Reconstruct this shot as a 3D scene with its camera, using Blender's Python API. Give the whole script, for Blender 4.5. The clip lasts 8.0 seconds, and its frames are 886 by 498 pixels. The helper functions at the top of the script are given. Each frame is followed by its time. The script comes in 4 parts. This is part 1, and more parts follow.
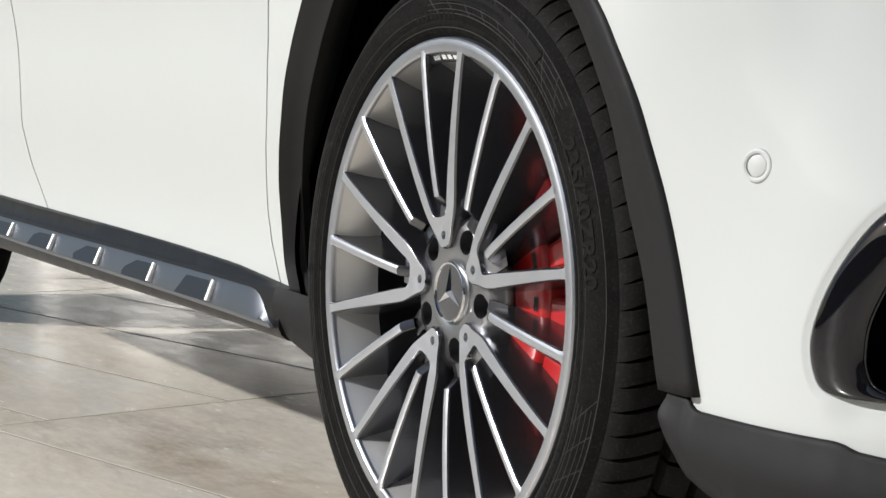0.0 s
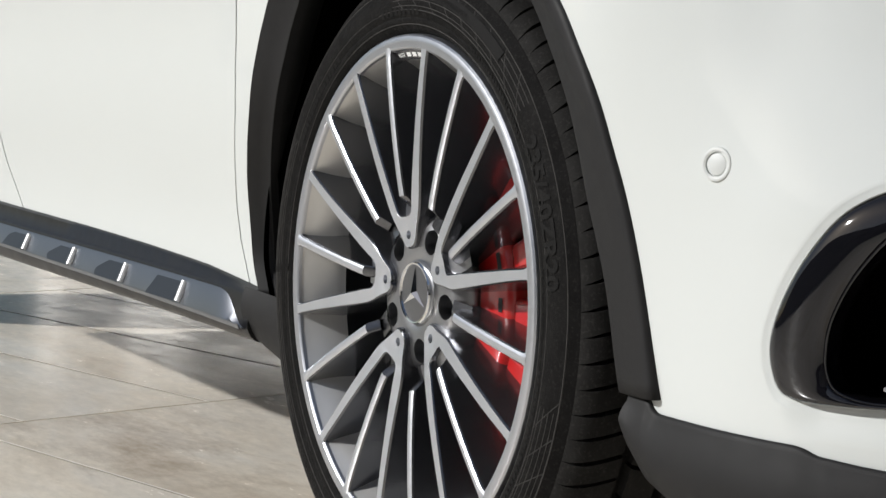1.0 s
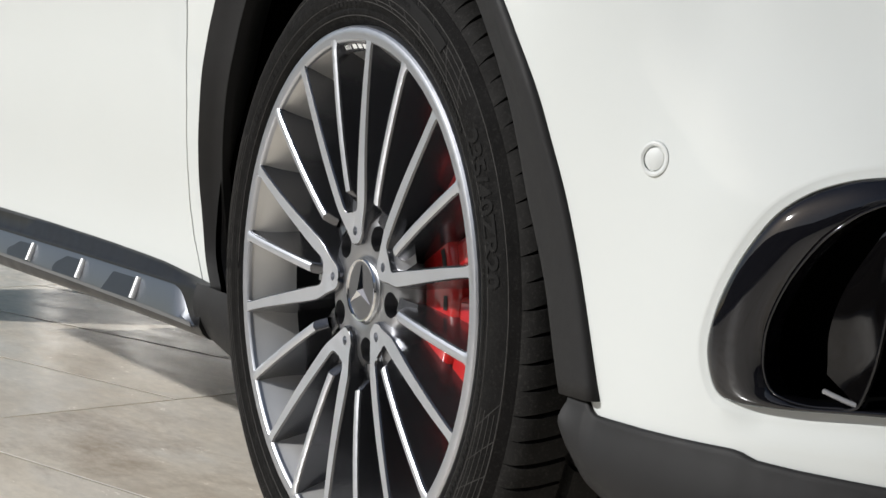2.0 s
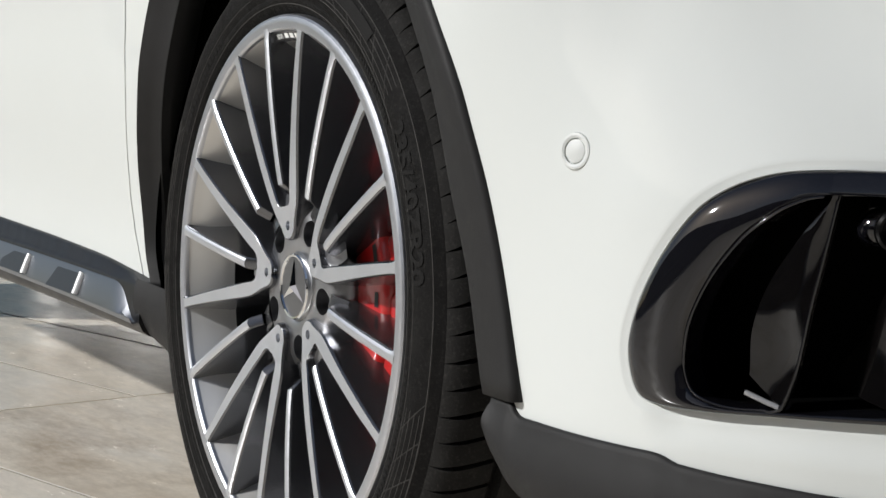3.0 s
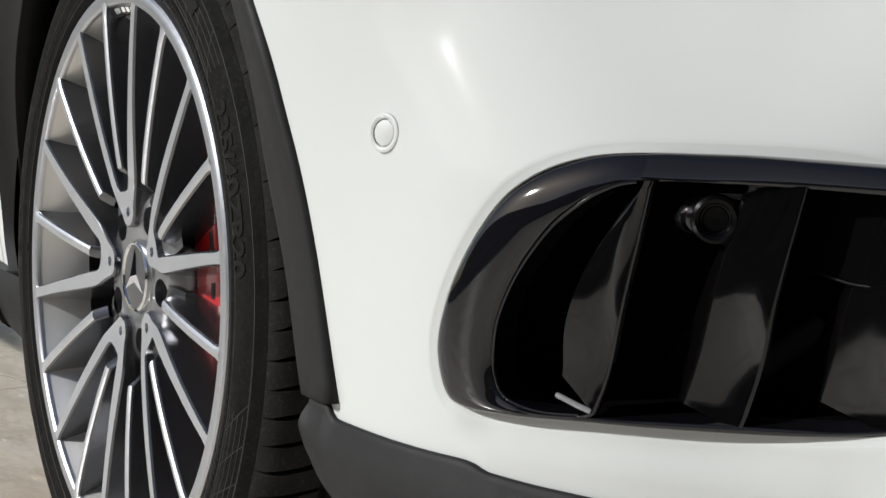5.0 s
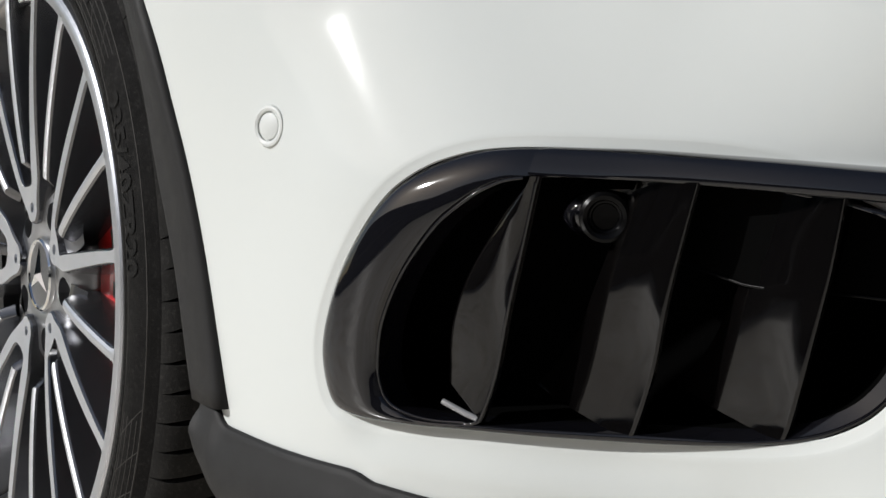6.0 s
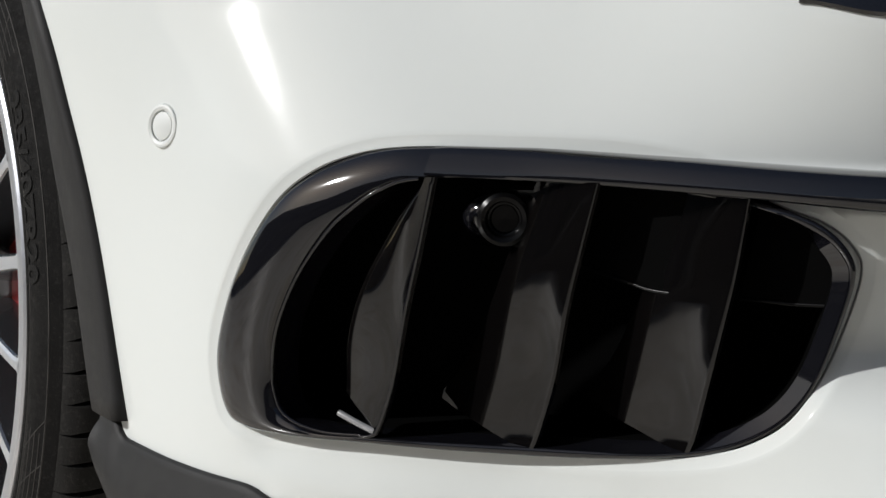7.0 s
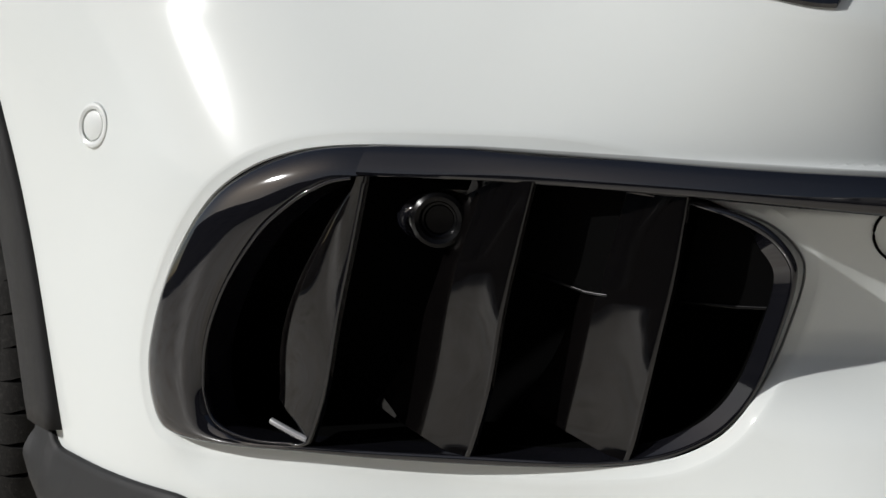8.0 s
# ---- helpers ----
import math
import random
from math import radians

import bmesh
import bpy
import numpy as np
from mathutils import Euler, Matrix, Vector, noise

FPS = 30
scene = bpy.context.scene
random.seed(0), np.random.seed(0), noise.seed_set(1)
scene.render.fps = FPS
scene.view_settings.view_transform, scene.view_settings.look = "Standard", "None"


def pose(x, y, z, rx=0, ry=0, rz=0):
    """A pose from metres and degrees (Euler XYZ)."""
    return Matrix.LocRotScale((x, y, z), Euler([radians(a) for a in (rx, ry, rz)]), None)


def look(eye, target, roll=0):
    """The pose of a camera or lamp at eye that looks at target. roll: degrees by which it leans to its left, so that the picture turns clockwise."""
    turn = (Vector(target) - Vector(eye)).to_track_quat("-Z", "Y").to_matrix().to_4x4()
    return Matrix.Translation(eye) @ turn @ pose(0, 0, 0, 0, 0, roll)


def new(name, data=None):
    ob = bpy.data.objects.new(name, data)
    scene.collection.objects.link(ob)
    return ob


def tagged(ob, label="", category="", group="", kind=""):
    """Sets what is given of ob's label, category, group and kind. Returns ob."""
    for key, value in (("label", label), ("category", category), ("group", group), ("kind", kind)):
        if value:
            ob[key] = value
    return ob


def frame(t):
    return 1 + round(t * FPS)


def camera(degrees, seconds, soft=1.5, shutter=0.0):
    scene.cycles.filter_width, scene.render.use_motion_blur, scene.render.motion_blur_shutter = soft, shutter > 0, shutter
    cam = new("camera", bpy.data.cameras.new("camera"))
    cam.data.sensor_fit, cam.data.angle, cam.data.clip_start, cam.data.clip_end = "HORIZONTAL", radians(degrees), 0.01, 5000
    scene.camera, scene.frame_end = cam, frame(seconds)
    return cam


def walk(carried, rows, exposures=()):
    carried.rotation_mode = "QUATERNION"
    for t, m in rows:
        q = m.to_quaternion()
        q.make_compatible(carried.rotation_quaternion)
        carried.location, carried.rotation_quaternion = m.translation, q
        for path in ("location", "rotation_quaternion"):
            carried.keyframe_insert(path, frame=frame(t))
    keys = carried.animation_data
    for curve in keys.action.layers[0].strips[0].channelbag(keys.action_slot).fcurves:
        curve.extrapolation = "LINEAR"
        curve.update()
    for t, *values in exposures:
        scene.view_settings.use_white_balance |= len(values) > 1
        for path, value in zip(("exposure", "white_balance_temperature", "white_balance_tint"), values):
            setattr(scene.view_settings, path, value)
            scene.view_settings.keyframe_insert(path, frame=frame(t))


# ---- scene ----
cam = camera(26.43, 8.0)
PATH = [
    (0.0, 1.7044, -0.9441, 0.5471, 60.798, -4.59, 2.175),
    (0.5, 1.7022, -0.9259, 0.5474, 60.834, -4.591, 2.153),
    (1.0, 1.6988, -0.8969, 0.5475, 60.877, -4.625, 2.15),
    (2.5, 1.6818, -0.786, 0.548, 61.018, -4.887, 2.17),
    (3.0, 1.6751, -0.7437, 0.5477, 61.041, -4.994, 2.147),
    (3.5, 1.6691, -0.7037, 0.5493, 61.056, -5.153, 2.087),
    (4.0, 1.661, -0.6583, 0.5504, 61.061, -5.334, 1.987),
    (4.5, 1.6537, -0.6171, 0.5513, 61.003, -5.514, 1.911),
    (6.0, 1.6273, -0.4878, 0.5549, 60.588, -6.027, 1.738),
    (6.5, 1.6181, -0.4509, 0.555, 60.394, -6.053, 1.612),
    (7.0, 1.6089, -0.4169, 0.553, 60.184, -5.994, 1.49),
    (7.5, 1.601, -0.3898, 0.5503, 60.053, -5.896, 1.411),
    (8.0, 1.596, -0.3707, 0.5472, 60.05, -5.769, 1.328),
]

def eye_pose(x, y, z, yaw, pitch, roll):
    return pose(x, y, z, 0, 0, yaw) @ pose(0, 0, 0, 90 + pitch) @ pose(0, 0, 0, 0, 0, roll)


walk(cam, [(t, eye_pose(*row)) for t, *row in PATH])

# ---- sky, sun and exposure ----
SUN_WAY = Vector((-0.27, -0.825, 0.50)).normalized()
world = bpy.data.worlds.new("sky")
scene.world = world
world.use_nodes = True
sky = world.node_tree.nodes.new("ShaderNodeTexSky")
sky.sky_type = "NISHITA"
sky.sun_disc = False
sky.sun_elevation = math.asin(SUN_WAY.z)
sky.sun_rotation = math.atan2(SUN_WAY.x, SUN_WAY.y)
sky.dust_density = 1.5
back = world.node_tree.nodes["Background"]
back.inputs["Strength"].default_value = 0.05
world.node_tree.links.new(sky.outputs[0], back.inputs[0])
sun = new("sun", bpy.data.lights.new("sun", "SUN"))
sun.data.energy = 2.9
sun.data.angle = radians(1.4)
sun.data.color = (0.99, 0.985, 0.975)
sun.matrix_world = look((0, 0, 8), Vector((0, 0, 8)) - SUN_WAY)
scene.view_settings.exposure = 0.31


# ---- materials ----
def material(name, color, rough=0.5, metal=0.0, coat=0.0, bump=0.0, bump_scale=300.0, vary=0.06, vary_scale=9.0,
             coat_rough=0.03, rough_vary=0.0, spec=0.5, dust=0.0):
    """A principled surface with broad and fine variation and a fine relief."""
    m = bpy.data.materials.new(name)
    m.use_nodes = True
    nt = m.node_tree
    bsdf = nt.nodes["Principled BSDF"]
    bsdf.inputs["Metallic"].default_value = metal
    bsdf.inputs["Roughness"].default_value = rough
    bsdf.inputs["Coat Weight"].default_value = coat
    bsdf.inputs["Coat Roughness"].default_value = coat_rough
    bsdf.inputs["Specular IOR Level"].default_value = spec
    where = nt.nodes.new("ShaderNodeTexCoord")
    broad = nt.nodes.new("ShaderNodeTexNoise")
    broad.inputs["Scale"].default_value = vary_scale
    broad.inputs["Detail"].default_value = 5
    nt.links.new(where.outputs["Object"], broad.inputs["Vector"])
    ramp = nt.nodes.new("ShaderNodeMapRange")
    ramp.inputs["To Min"].default_value = 1 - vary
    ramp.inputs["To Max"].default_value = 1 + vary
    nt.links.new(broad.outputs["Fac"], ramp.inputs["Value"])
    mix = nt.nodes.new("ShaderNodeVectorMath")
    mix.operation = "SCALE"
    mix.inputs[0].default_value = color
    nt.links.new(ramp.outputs[0], mix.inputs["Scale"])
    nt.links.new(mix.outputs[0], bsdf.inputs["Base Color"])
    if dust:
        # pale specks and a thin uneven film of dust
        specks = nt.nodes.new("ShaderNodeTexNoise")
        specks.inputs["Scale"].default_value = 320
        specks.inputs["Detail"].default_value = 4
        specks.inputs["Roughness"].default_value = 0.75
        nt.links.new(where.outputs["Object"], specks.inputs["Vector"])
        cut = nt.nodes.new("ShaderNodeMapRange")
        cut.inputs["From Min"].default_value = 0.52
        cut.inputs["From Max"].default_value = 0.80
        cut.inputs["To Max"].default_value = dust
        nt.links.new(specks.outputs["Fac"], cut.inputs["Value"])
        film = nt.nodes.new("ShaderNodeMix")
        film.data_type = "RGBA"
        film.inputs["B"].default_value = (0.20, 0.19, 0.175, 1)
        nt.links.new(cut.outputs[0], film.inputs["Factor"])
        nt.links.new(mix.outputs[0], film.inputs["A"])
        nt.links.new(film.outputs["Result"], bsdf.inputs["Base Color"])
    if rough_vary:
        patch = nt.nodes.new("ShaderNodeTexNoise")
        patch.inputs["Scale"].default_value = vary_scale * 4
        patch.inputs["Detail"].default_value = 6
        nt.links.new(where.outputs["Object"], patch.inputs["Vector"])
        span = nt.nodes.new("ShaderNodeMapRange")
        span.inputs["From Min"].default_value = 0.3
        span.inputs["From Max"].default_value = 0.7
        span.inputs["To Min"].default_value = max(rough - rough_vary, 0.02)
        span.inputs["To Max"].default_value = rough + rough_vary
        nt.links.new(patch.outputs["Fac"], span.inputs["Value"])
        nt.links.new(span.outputs[0], bsdf.inputs["Roughness"])
    if bump:
        grain = nt.nodes.new("ShaderNodeTexNoise")
        grain.inputs["Scale"].default_value = bump_scale
        grain.inputs["Detail"].default_value = 3
        nt.links.new(where.outputs["Object"], grain.inputs["Vector"])
        relief = nt.nodes.new("ShaderNodeBump")
        relief.inputs["Strength"].default_value = bump
        relief.inputs["Distance"].default_value = 0.001
        nt.links.new(grain.outputs["Fac"], relief.inputs["Height"])
        nt.links.new(relief.outputs[0], bsdf.inputs["Normal"])
    return m


def stone_material(name, seed=0.0):
    """Polished beige travertine: clouds, stretched veins and small pits."""
    m = bpy.data.materials.new(name)
    m.use_nodes = True
    nt = m.node_tree
    bsdf = nt.nodes["Principled BSDF"]
    where = nt.nodes.new("ShaderNodeNewGeometry")
    info = nt.nodes.new("ShaderNodeObjectInfo")
    shift = nt.nodes.new("ShaderNodeVectorMath")
    shift.operation = "MULTIPLY_ADD"
    shift.inputs[1].default_value = (7.0, 5.0, 3.0)
    nt.links.new(info.outputs["Random"], shift.inputs[0])
    nt.links.new(where.outputs["Position"], shift.inputs[2])
    turn = nt.nodes.new("ShaderNodeMapping")
    turn.inputs["Rotation"].default_value = (0, 0, radians(-14))
    turn.inputs["Scale"].default_value = (1.0, 2.4, 1.0)
    nt.links.new(shift.outputs[0], turn.inputs["Vector"])
    veins = nt.nodes.new("ShaderNodeTexNoise")
    veins.inputs["Scale"].default_value = 1.5
    veins.inputs["Detail"].default_value = 9
    veins.inputs["Roughness"].default_value = 0.62
    veins.inputs["Distortion"].default_value = 0.6
    nt.links.new(turn.outputs[0], veins.inputs["Vector"])
    tone = nt.nodes.new("ShaderNodeValToRGB")
    tone.color_ramp.elements[0].position = 0.30
    tone.color_ramp.elements[0].color = (0.68, 0.585, 0.465, 1)
    tone.color_ramp.elements[1].position = 0.68
    tone.color_ramp.elements[1].color = (0.95, 0.905, 0.82, 1)
    mid = tone.color_ramp.elements.new(0.47)
    mid.color = (0.94, 0.855, 0.725, 1)
    nt.links.new(veins.outputs["Fac"], tone.inputs["Fac"])
    pits = nt.nodes.new("ShaderNodeTexNoise")
    pits.inputs["Scale"].default_value = 9
    pits.inputs["Detail"].default_value = 8
    pits.inputs["Roughness"].default_value = 0.7
    nt.links.new(turn.outputs[0], pits.inputs["Vector"])
    cut = nt.nodes.new("ShaderNodeMapRange")
    cut.inputs["From Min"].default_value = 0.63
    cut.inputs["From Max"].default_value = 0.80
    cut.inputs["To Max"].default_value = 0.7
    nt.links.new(pits.outputs["Fac"], cut.inputs["Value"])
    dirt = nt.nodes.new("ShaderNodeMix")
    dirt.data_type = "RGBA"
    dirt.inputs["B"].default_value = (0.28, 0.235, 0.18, 1)
    nt.links.new(cut.outputs[0], dirt.inputs["Factor"])
    # broad brown stains with a mottled grain
    stain = nt.nodes.new("ShaderNodeTexNoise")
    stain.inputs["Scale"].default_value = 0.9
    stain.inputs["Detail"].default_value = 12
    stain.inputs["Roughness"].default_value = 0.72
    nt.links.new(turn.outputs[0], stain.inputs["Vector"])
    where_stained = nt.nodes.new("ShaderNodeMapRange")
    where_stained.inputs["From Min"].default_value = 0.54
    where_stained.inputs["From Max"].default_value = 0.70
    where_stained.inputs["To Max"].default_value = 0.9
    nt.links.new(stain.outputs["Fac"], where_stained.inputs["Value"])
    brown = nt.nodes.new("ShaderNodeMix")
    brown.data_type = "RGBA"
    brown.inputs["B"].default_value = (0.47, 0.37, 0.265, 1)
    nt.links.new(where_stained.outputs[0], brown.inputs["Factor"])
    nt.links.new(tone.outputs[0], brown.inputs["A"])
    # fine grain along the bedding
    grain = nt.nodes.new("ShaderNodeTexNoise")
    grain.inputs["Scale"].default_value = 28
    grain.inputs["Detail"].default_value = 6
    grain.inputs["Roughness"].default_value = 0.7
    nt.links.new(turn.outputs[0], grain.inputs["Vector"])
    span = nt.nodes.new("ShaderNodeMapRange")
    span.inputs["From Min"].default_value = 0.3
    span.inputs["From Max"].default_value = 0.7
    span.inputs["To Min"].default_value = 0.90
    span.inputs["To Max"].default_value = 1.07
    nt.links.new(grain.outputs["Fac"], span.inputs["Value"])
    grained = nt.nodes.new("ShaderNodeVectorMath")
    grained.operation = "SCALE"
    nt.links.new(brown.outputs["Result"], grained.inputs[0])
    nt.links.new(span.outputs[0], grained.inputs["Scale"])
    nt.links.new(grained.outputs[0], dirt.inputs["A"])
    nt.links.new(dirt.outputs["Result"], bsdf.inputs["Base Color"])
    gloss = nt.nodes.new("ShaderNodeMapRange")
    gloss.inputs["From Min"].default_value = 0.35
    gloss.inputs["From Max"].default_value = 0.7
    gloss.inputs["To Min"].default_value = 0.12
    gloss.inputs["To Max"].default_value = 0.30
    nt.links.new(pits.outputs["Fac"], gloss.inputs["Value"])
    nt.links.new(gloss.outputs[0], bsdf.inputs["Roughness"])
    relief = nt.nodes.new("ShaderNodeBump")
    relief.inputs["Strength"].default_value = 0.05
    relief.inputs["Distance"].default_value = 0.002
    nt.links.new(veins.outputs["Fac"], relief.inputs["Height"])
    nt.links.new(relief.outputs[0], bsdf.inputs["Normal"])
    return m


PAINT = material("white_paint", (0.635, 0.658, 0.641), 0.5, coat=0.65, spec=0.0, coat_rough=0.06, vary=0.012, vary_scale=3)
GLOSS = material("gloss_black", (0.005, 0.005, 0.0065), 0.05, coat=0.45, spec=0.5, vary=0.2, vary_scale=6, rough_vary=0.02)
SLAT = material("satin_black", (0.0021, 0.0018, 0.0018), 0.05, coat=0.30, spec=0.5, bump=0.006, bump_scale=45, vary=0.3, vary_scale=20, rough_vary=0.02)
EYE = material("camera_black", (0.0026, 0.0026, 0.0028), 0.24, spec=0.12, vary=0.2, vary_scale=60)
SILL_BLACK = material("sill_black", (0.010, 0.010, 0.0105), 0.36, spec=0.3, vary=0.2, vary_scale=8, rough_vary=0.05)
CAVE = material("matte_black", (0.0016, 0.0016, 0.0016), 0.8, spec=0.02, vary=0.2)
PLASTIC = material("grey_plastic", (0.0142, 0.0140, 0.0142), 0.56, spec=0.26, bump=0.25, bump_scale=2200, vary=0.08, vary_scale=14, rough_vary=0.05)
FACE = material("machined_alloy", (0.68, 0.697, 0.735), 0.41, metal=1.0, coat=0.0, bump=0.006, bump_scale=1500, vary=0.06, vary_scale=30, rough_vary=0.03)
RING = material("machined_rim", (0.56, 0.575, 0.61), 0.38, metal=1.0, bump=0.006, bump_scale=1500, vary=0.05, vary_scale=30, rough_vary=0.03)
# spoke flanks share the hub's paint; their dark reflections are put into this colour
DARK = material("dark_alloy", (0.165, 0.168, 0.180), 0.25, metal=0.9, coat=0.3, bump=0.0, vary=0.04, vary_scale=12, rough_vary=0.02)
GREY = material("hub_lacquer", (0.34, 0.343, 0.355), 0.36, metal=1.0, coat=0.3, vary=0.04, vary_scale=20)
CAP = material("cap_grey", (0.13, 0.13, 0.132), 0.38, metal=0.6, vary=0.06, vary_scale=60, bump=0.1, bump_scale=2600)
# barrel alloy again, with the shade behind the spokes put into its colour
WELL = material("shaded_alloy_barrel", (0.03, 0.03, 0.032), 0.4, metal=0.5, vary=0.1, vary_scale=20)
BARREL = material("silver_alloy", (0.68, 0.675, 0.66), 0.35, metal=0.7, bump=0.02, bump_scale=1400, vary=0.08, vary_scale=25)
RUBBER = material("rubber", (0.0095, 0.0092, 0.0089), 0.66, spec=0.05, bump=0.5, bump_scale=900, vary=0.55, vary_scale=38, rough_vary=0.12, dust=0.11)
WORN = material("tread_rubber", (0.0165, 0.0160, 0.0153), 0.70, spec=0.06, bump=0.5, bump_scale=900, vary=0.5, vary_scale=38, rough_vary=0.12, dust=0.15)
RIB = material("worn_rubber", (0.0125, 0.0122, 0.0118), 0.74, spec=0.10, bump=0.4, bump_scale=700, vary=0.3, vary_scale=60)
RIDGE = material("dusty_rubber", (0.060, 0.058, 0.055), 0.80, spec=0.10, bump=0.4, bump_scale=700, vary=0.4, vary_scale=60)
RED = material("red_lacquer", (0.54, 0.012, 0.011), 0.30, coat=1.0, vary=0.05, vary_scale=20)
STEEL = material("brake_steel", (0.32, 0.31, 0.30), 0.38, metal=1.0, bump=0.1, bump_scale=900, vary=0.12, vary_scale=40)
CHROME = material("chrome", (0.86, 0.87, 0.88), 0.06, metal=1.0, vary=0.02)
SATIN = material("satin_alloy", (0.26, 0.272, 0.295), 0.30, metal=1.0, bump=0.05, bump_scale=1200, vary=0.05, vary_scale=12)
# satin alloy again for the pressed fields, shade put into its colour
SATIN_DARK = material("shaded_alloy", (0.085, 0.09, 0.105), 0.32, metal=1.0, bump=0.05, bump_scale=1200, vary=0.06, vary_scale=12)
STUD = material("bright_stud", (0.86, 0.87, 0.88), 0.30, metal=0.3, vary=0.03)
FOOT = material("grey_lacquer", (0.20, 0.20, 0.205), 0.25, coat=0.8, vary=0.05)
WHITE_INK = material("white_ink", (0.78, 0.78, 0.76), 0.5, vary=0.03)
BLACK_INK = material("black_ink", (0.010, 0.010, 0.010), 0.5, vary=0.1)
SENSOR = material("sensor_paint", (0.60, 0.618, 0.602), 0.5, coat=0.3, vary=0.03, vary_scale=40)
LENS = material("dark_lens", (0.008, 0.008, 0.010), 0.05, coat=0.5, vary=0.1)
STONE = stone_material("travertine")
GROUT = material("grout", (0.90, 0.85, 0.76), 0.45, bump=0.05, bump_scale=300, vary=0.15, vary_scale=8)
PLASTER = material("pale_plaster", (0.80, 0.785, 0.75), 0.85, bump=0.5, bump_scale=40, vary=0.10, vary_scale=0.6)
FACADE = material("dark_facade", (0.060, 0.058, 0.056), 0.7, bump=0.5, bump_scale=20, vary=0.25, vary_scale=0.5)
PANE = material("window_pane", (0.02, 0.024, 0.028), 0.45, coat=0.0, spec=0.2, vary=0.1)


# ---- building blocks ----
def thing(name, label, category, at=(0, 0, 0), group="", kind=""):
    ob = new(name)
    ob.empty_display_size = 0.1
    ob.location = at
    return tagged(ob, label, category, group, kind)


def finish(name, mesh, mats, parent=None, label="", smooth=40.0):
    for m in (mats if isinstance(mats, (list, tuple)) else [mats]):
        mesh.materials.append(m)
    if smooth:
        mesh.polygons.foreach_set("use_smooth", [True] * len(mesh.polygons))
        mesh.set_sharp_from_angle(angle=radians(smooth))
    ob = new(name, mesh)
    if parent is not None:
        ob.parent = parent
    if label:
        tagged(ob, label)
    return ob


def part(name, bm, mats, parent=None, label="", smooth=40.0, flip=False):
    bmesh.ops.recalc_face_normals(bm, faces=bm.faces)
    if flip:
        bmesh.ops.reverse_faces(bm, faces=bm.faces)
    mesh = bpy.data.meshes.new(name)
    bm.to_mesh(mesh)
    bm.free()
    return finish(name, mesh, mats, parent, label, smooth)


def grid_mesh(name, points, wrap_u=False, wrap_v=False, flip=False):
    """A sheet of quads over points[u][v]."""
    pts = np.asarray(points, float)
    nu, nv = pts.shape[:2]
    faces = []
    for i in range(nu if wrap_u else nu - 1):
        for j in range(nv if wrap_v else nv - 1):
            a, b = i * nv + j, ((i + 1) % nu) * nv + j
            c, d = ((i + 1) % nu) * nv + (j + 1) % nv, i * nv + (j + 1) % nv
            faces.append((a, d, c, b) if flip else (a, b, c, d))
    mesh = bpy.data.meshes.new(name)
    mesh.from_pydata(pts.reshape(-1, 3).tolist(), [], faces)
    mesh.update()
    return mesh


def catmull(pts, n, closed=False):
    """A smooth curve through pts, n steps to each span."""
    p = np.array(pts, float)
    q = np.vstack([p[-1:], p, p[:2]]) if closed else np.vstack([2 * p[0] - p[1], p, 2 * p[-1] - p[-2]])
    out = []
    for i in range(1, len(q) - 2):
        a, b, c, d = q[i - 1:i + 3]
        for t in np.linspace(0, 1, n, endpoint=False):
            out.append(0.5 * (2 * b + (c - a) * t + (2 * a - 5 * b + 4 * c - d) * t * t + (3 * b - a - 3 * c + d) * t ** 3))
    if not closed:
        out.append(p[-1])
    return np.array(out)


def lathe(profile, steps=96, span=(0, 360)):
    """Points of a profile of (radius, y) turned about the y axis."""
    full = span[1] - span[0] >= 360
    angles = np.radians(np.linspace(span[0], span[1], steps + (0 if full else 1), endpoint=not full))
    pr = np.array(profile, float)
    return np.stack([np.stack([pr[:, 0] * math.cos(a), pr[:, 1], pr[:, 0] * math.sin(a)], -1) for a in angles])


def box_bm(bm, size, m=Matrix(), bevel=0.0, segments=2):
    made = bmesh.ops.create_cube(bm, size=1.0, matrix=m @ Matrix.Diagonal((*size, 1)))
    if bevel:
        edges = list({e for v in made["verts"] for e in v.link_edges})
        bmesh.ops.bevel(bm, geom=edges, offset=bevel, segments=segments, affect="EDGES", profile=0.5)
    return bm


def tube_bm(bm, path, radius, sides=10):
    """A round bar along a path of points."""
    path = [Vector(p) for p in path]
    rings = []
    for i, p in enumerate(path):
        along = (path[min(i + 1, len(path) - 1)] - path[max(i - 1, 0)]).normalized()
        q = along.to_track_quat("Z", "Y")
        rings.append([bm.verts.new(p + q @ Vector((radius * math.cos(a), radius * math.sin(a), 0)))
                      for a in np.linspace(0, 2 * math.pi, sides, endpoint=False)])
    for r, s in zip(rings, rings[1:]):
        for k in range(sides):
            bm.faces.new((r[k], r[(k + 1) % sides], s[(k + 1) % sides], s[k]))
    bm.faces.new(rings[0])
    bm.faces.new(rings[-1][::-1])
    return bm


def carve(ob, cutters):
    """Cut the cutters out of ob and drop them."""
    for c in cutters:
        mod = ob.modifiers.new("cut", "BOOLEAN")
        mod.object, mod.operation, mod.solver = c, "DIFFERENCE", "EXACT"
    deps = bpy.context.evaluated_depsgraph_get()
    deps.update()
    mesh = bpy.data.meshes.new_from_object(ob.evaluated_get(deps))
    ob.modifiers.clear()
    ob.data = mesh
    for c in cutters:
        bpy.data.objects.remove(c)
    return ob


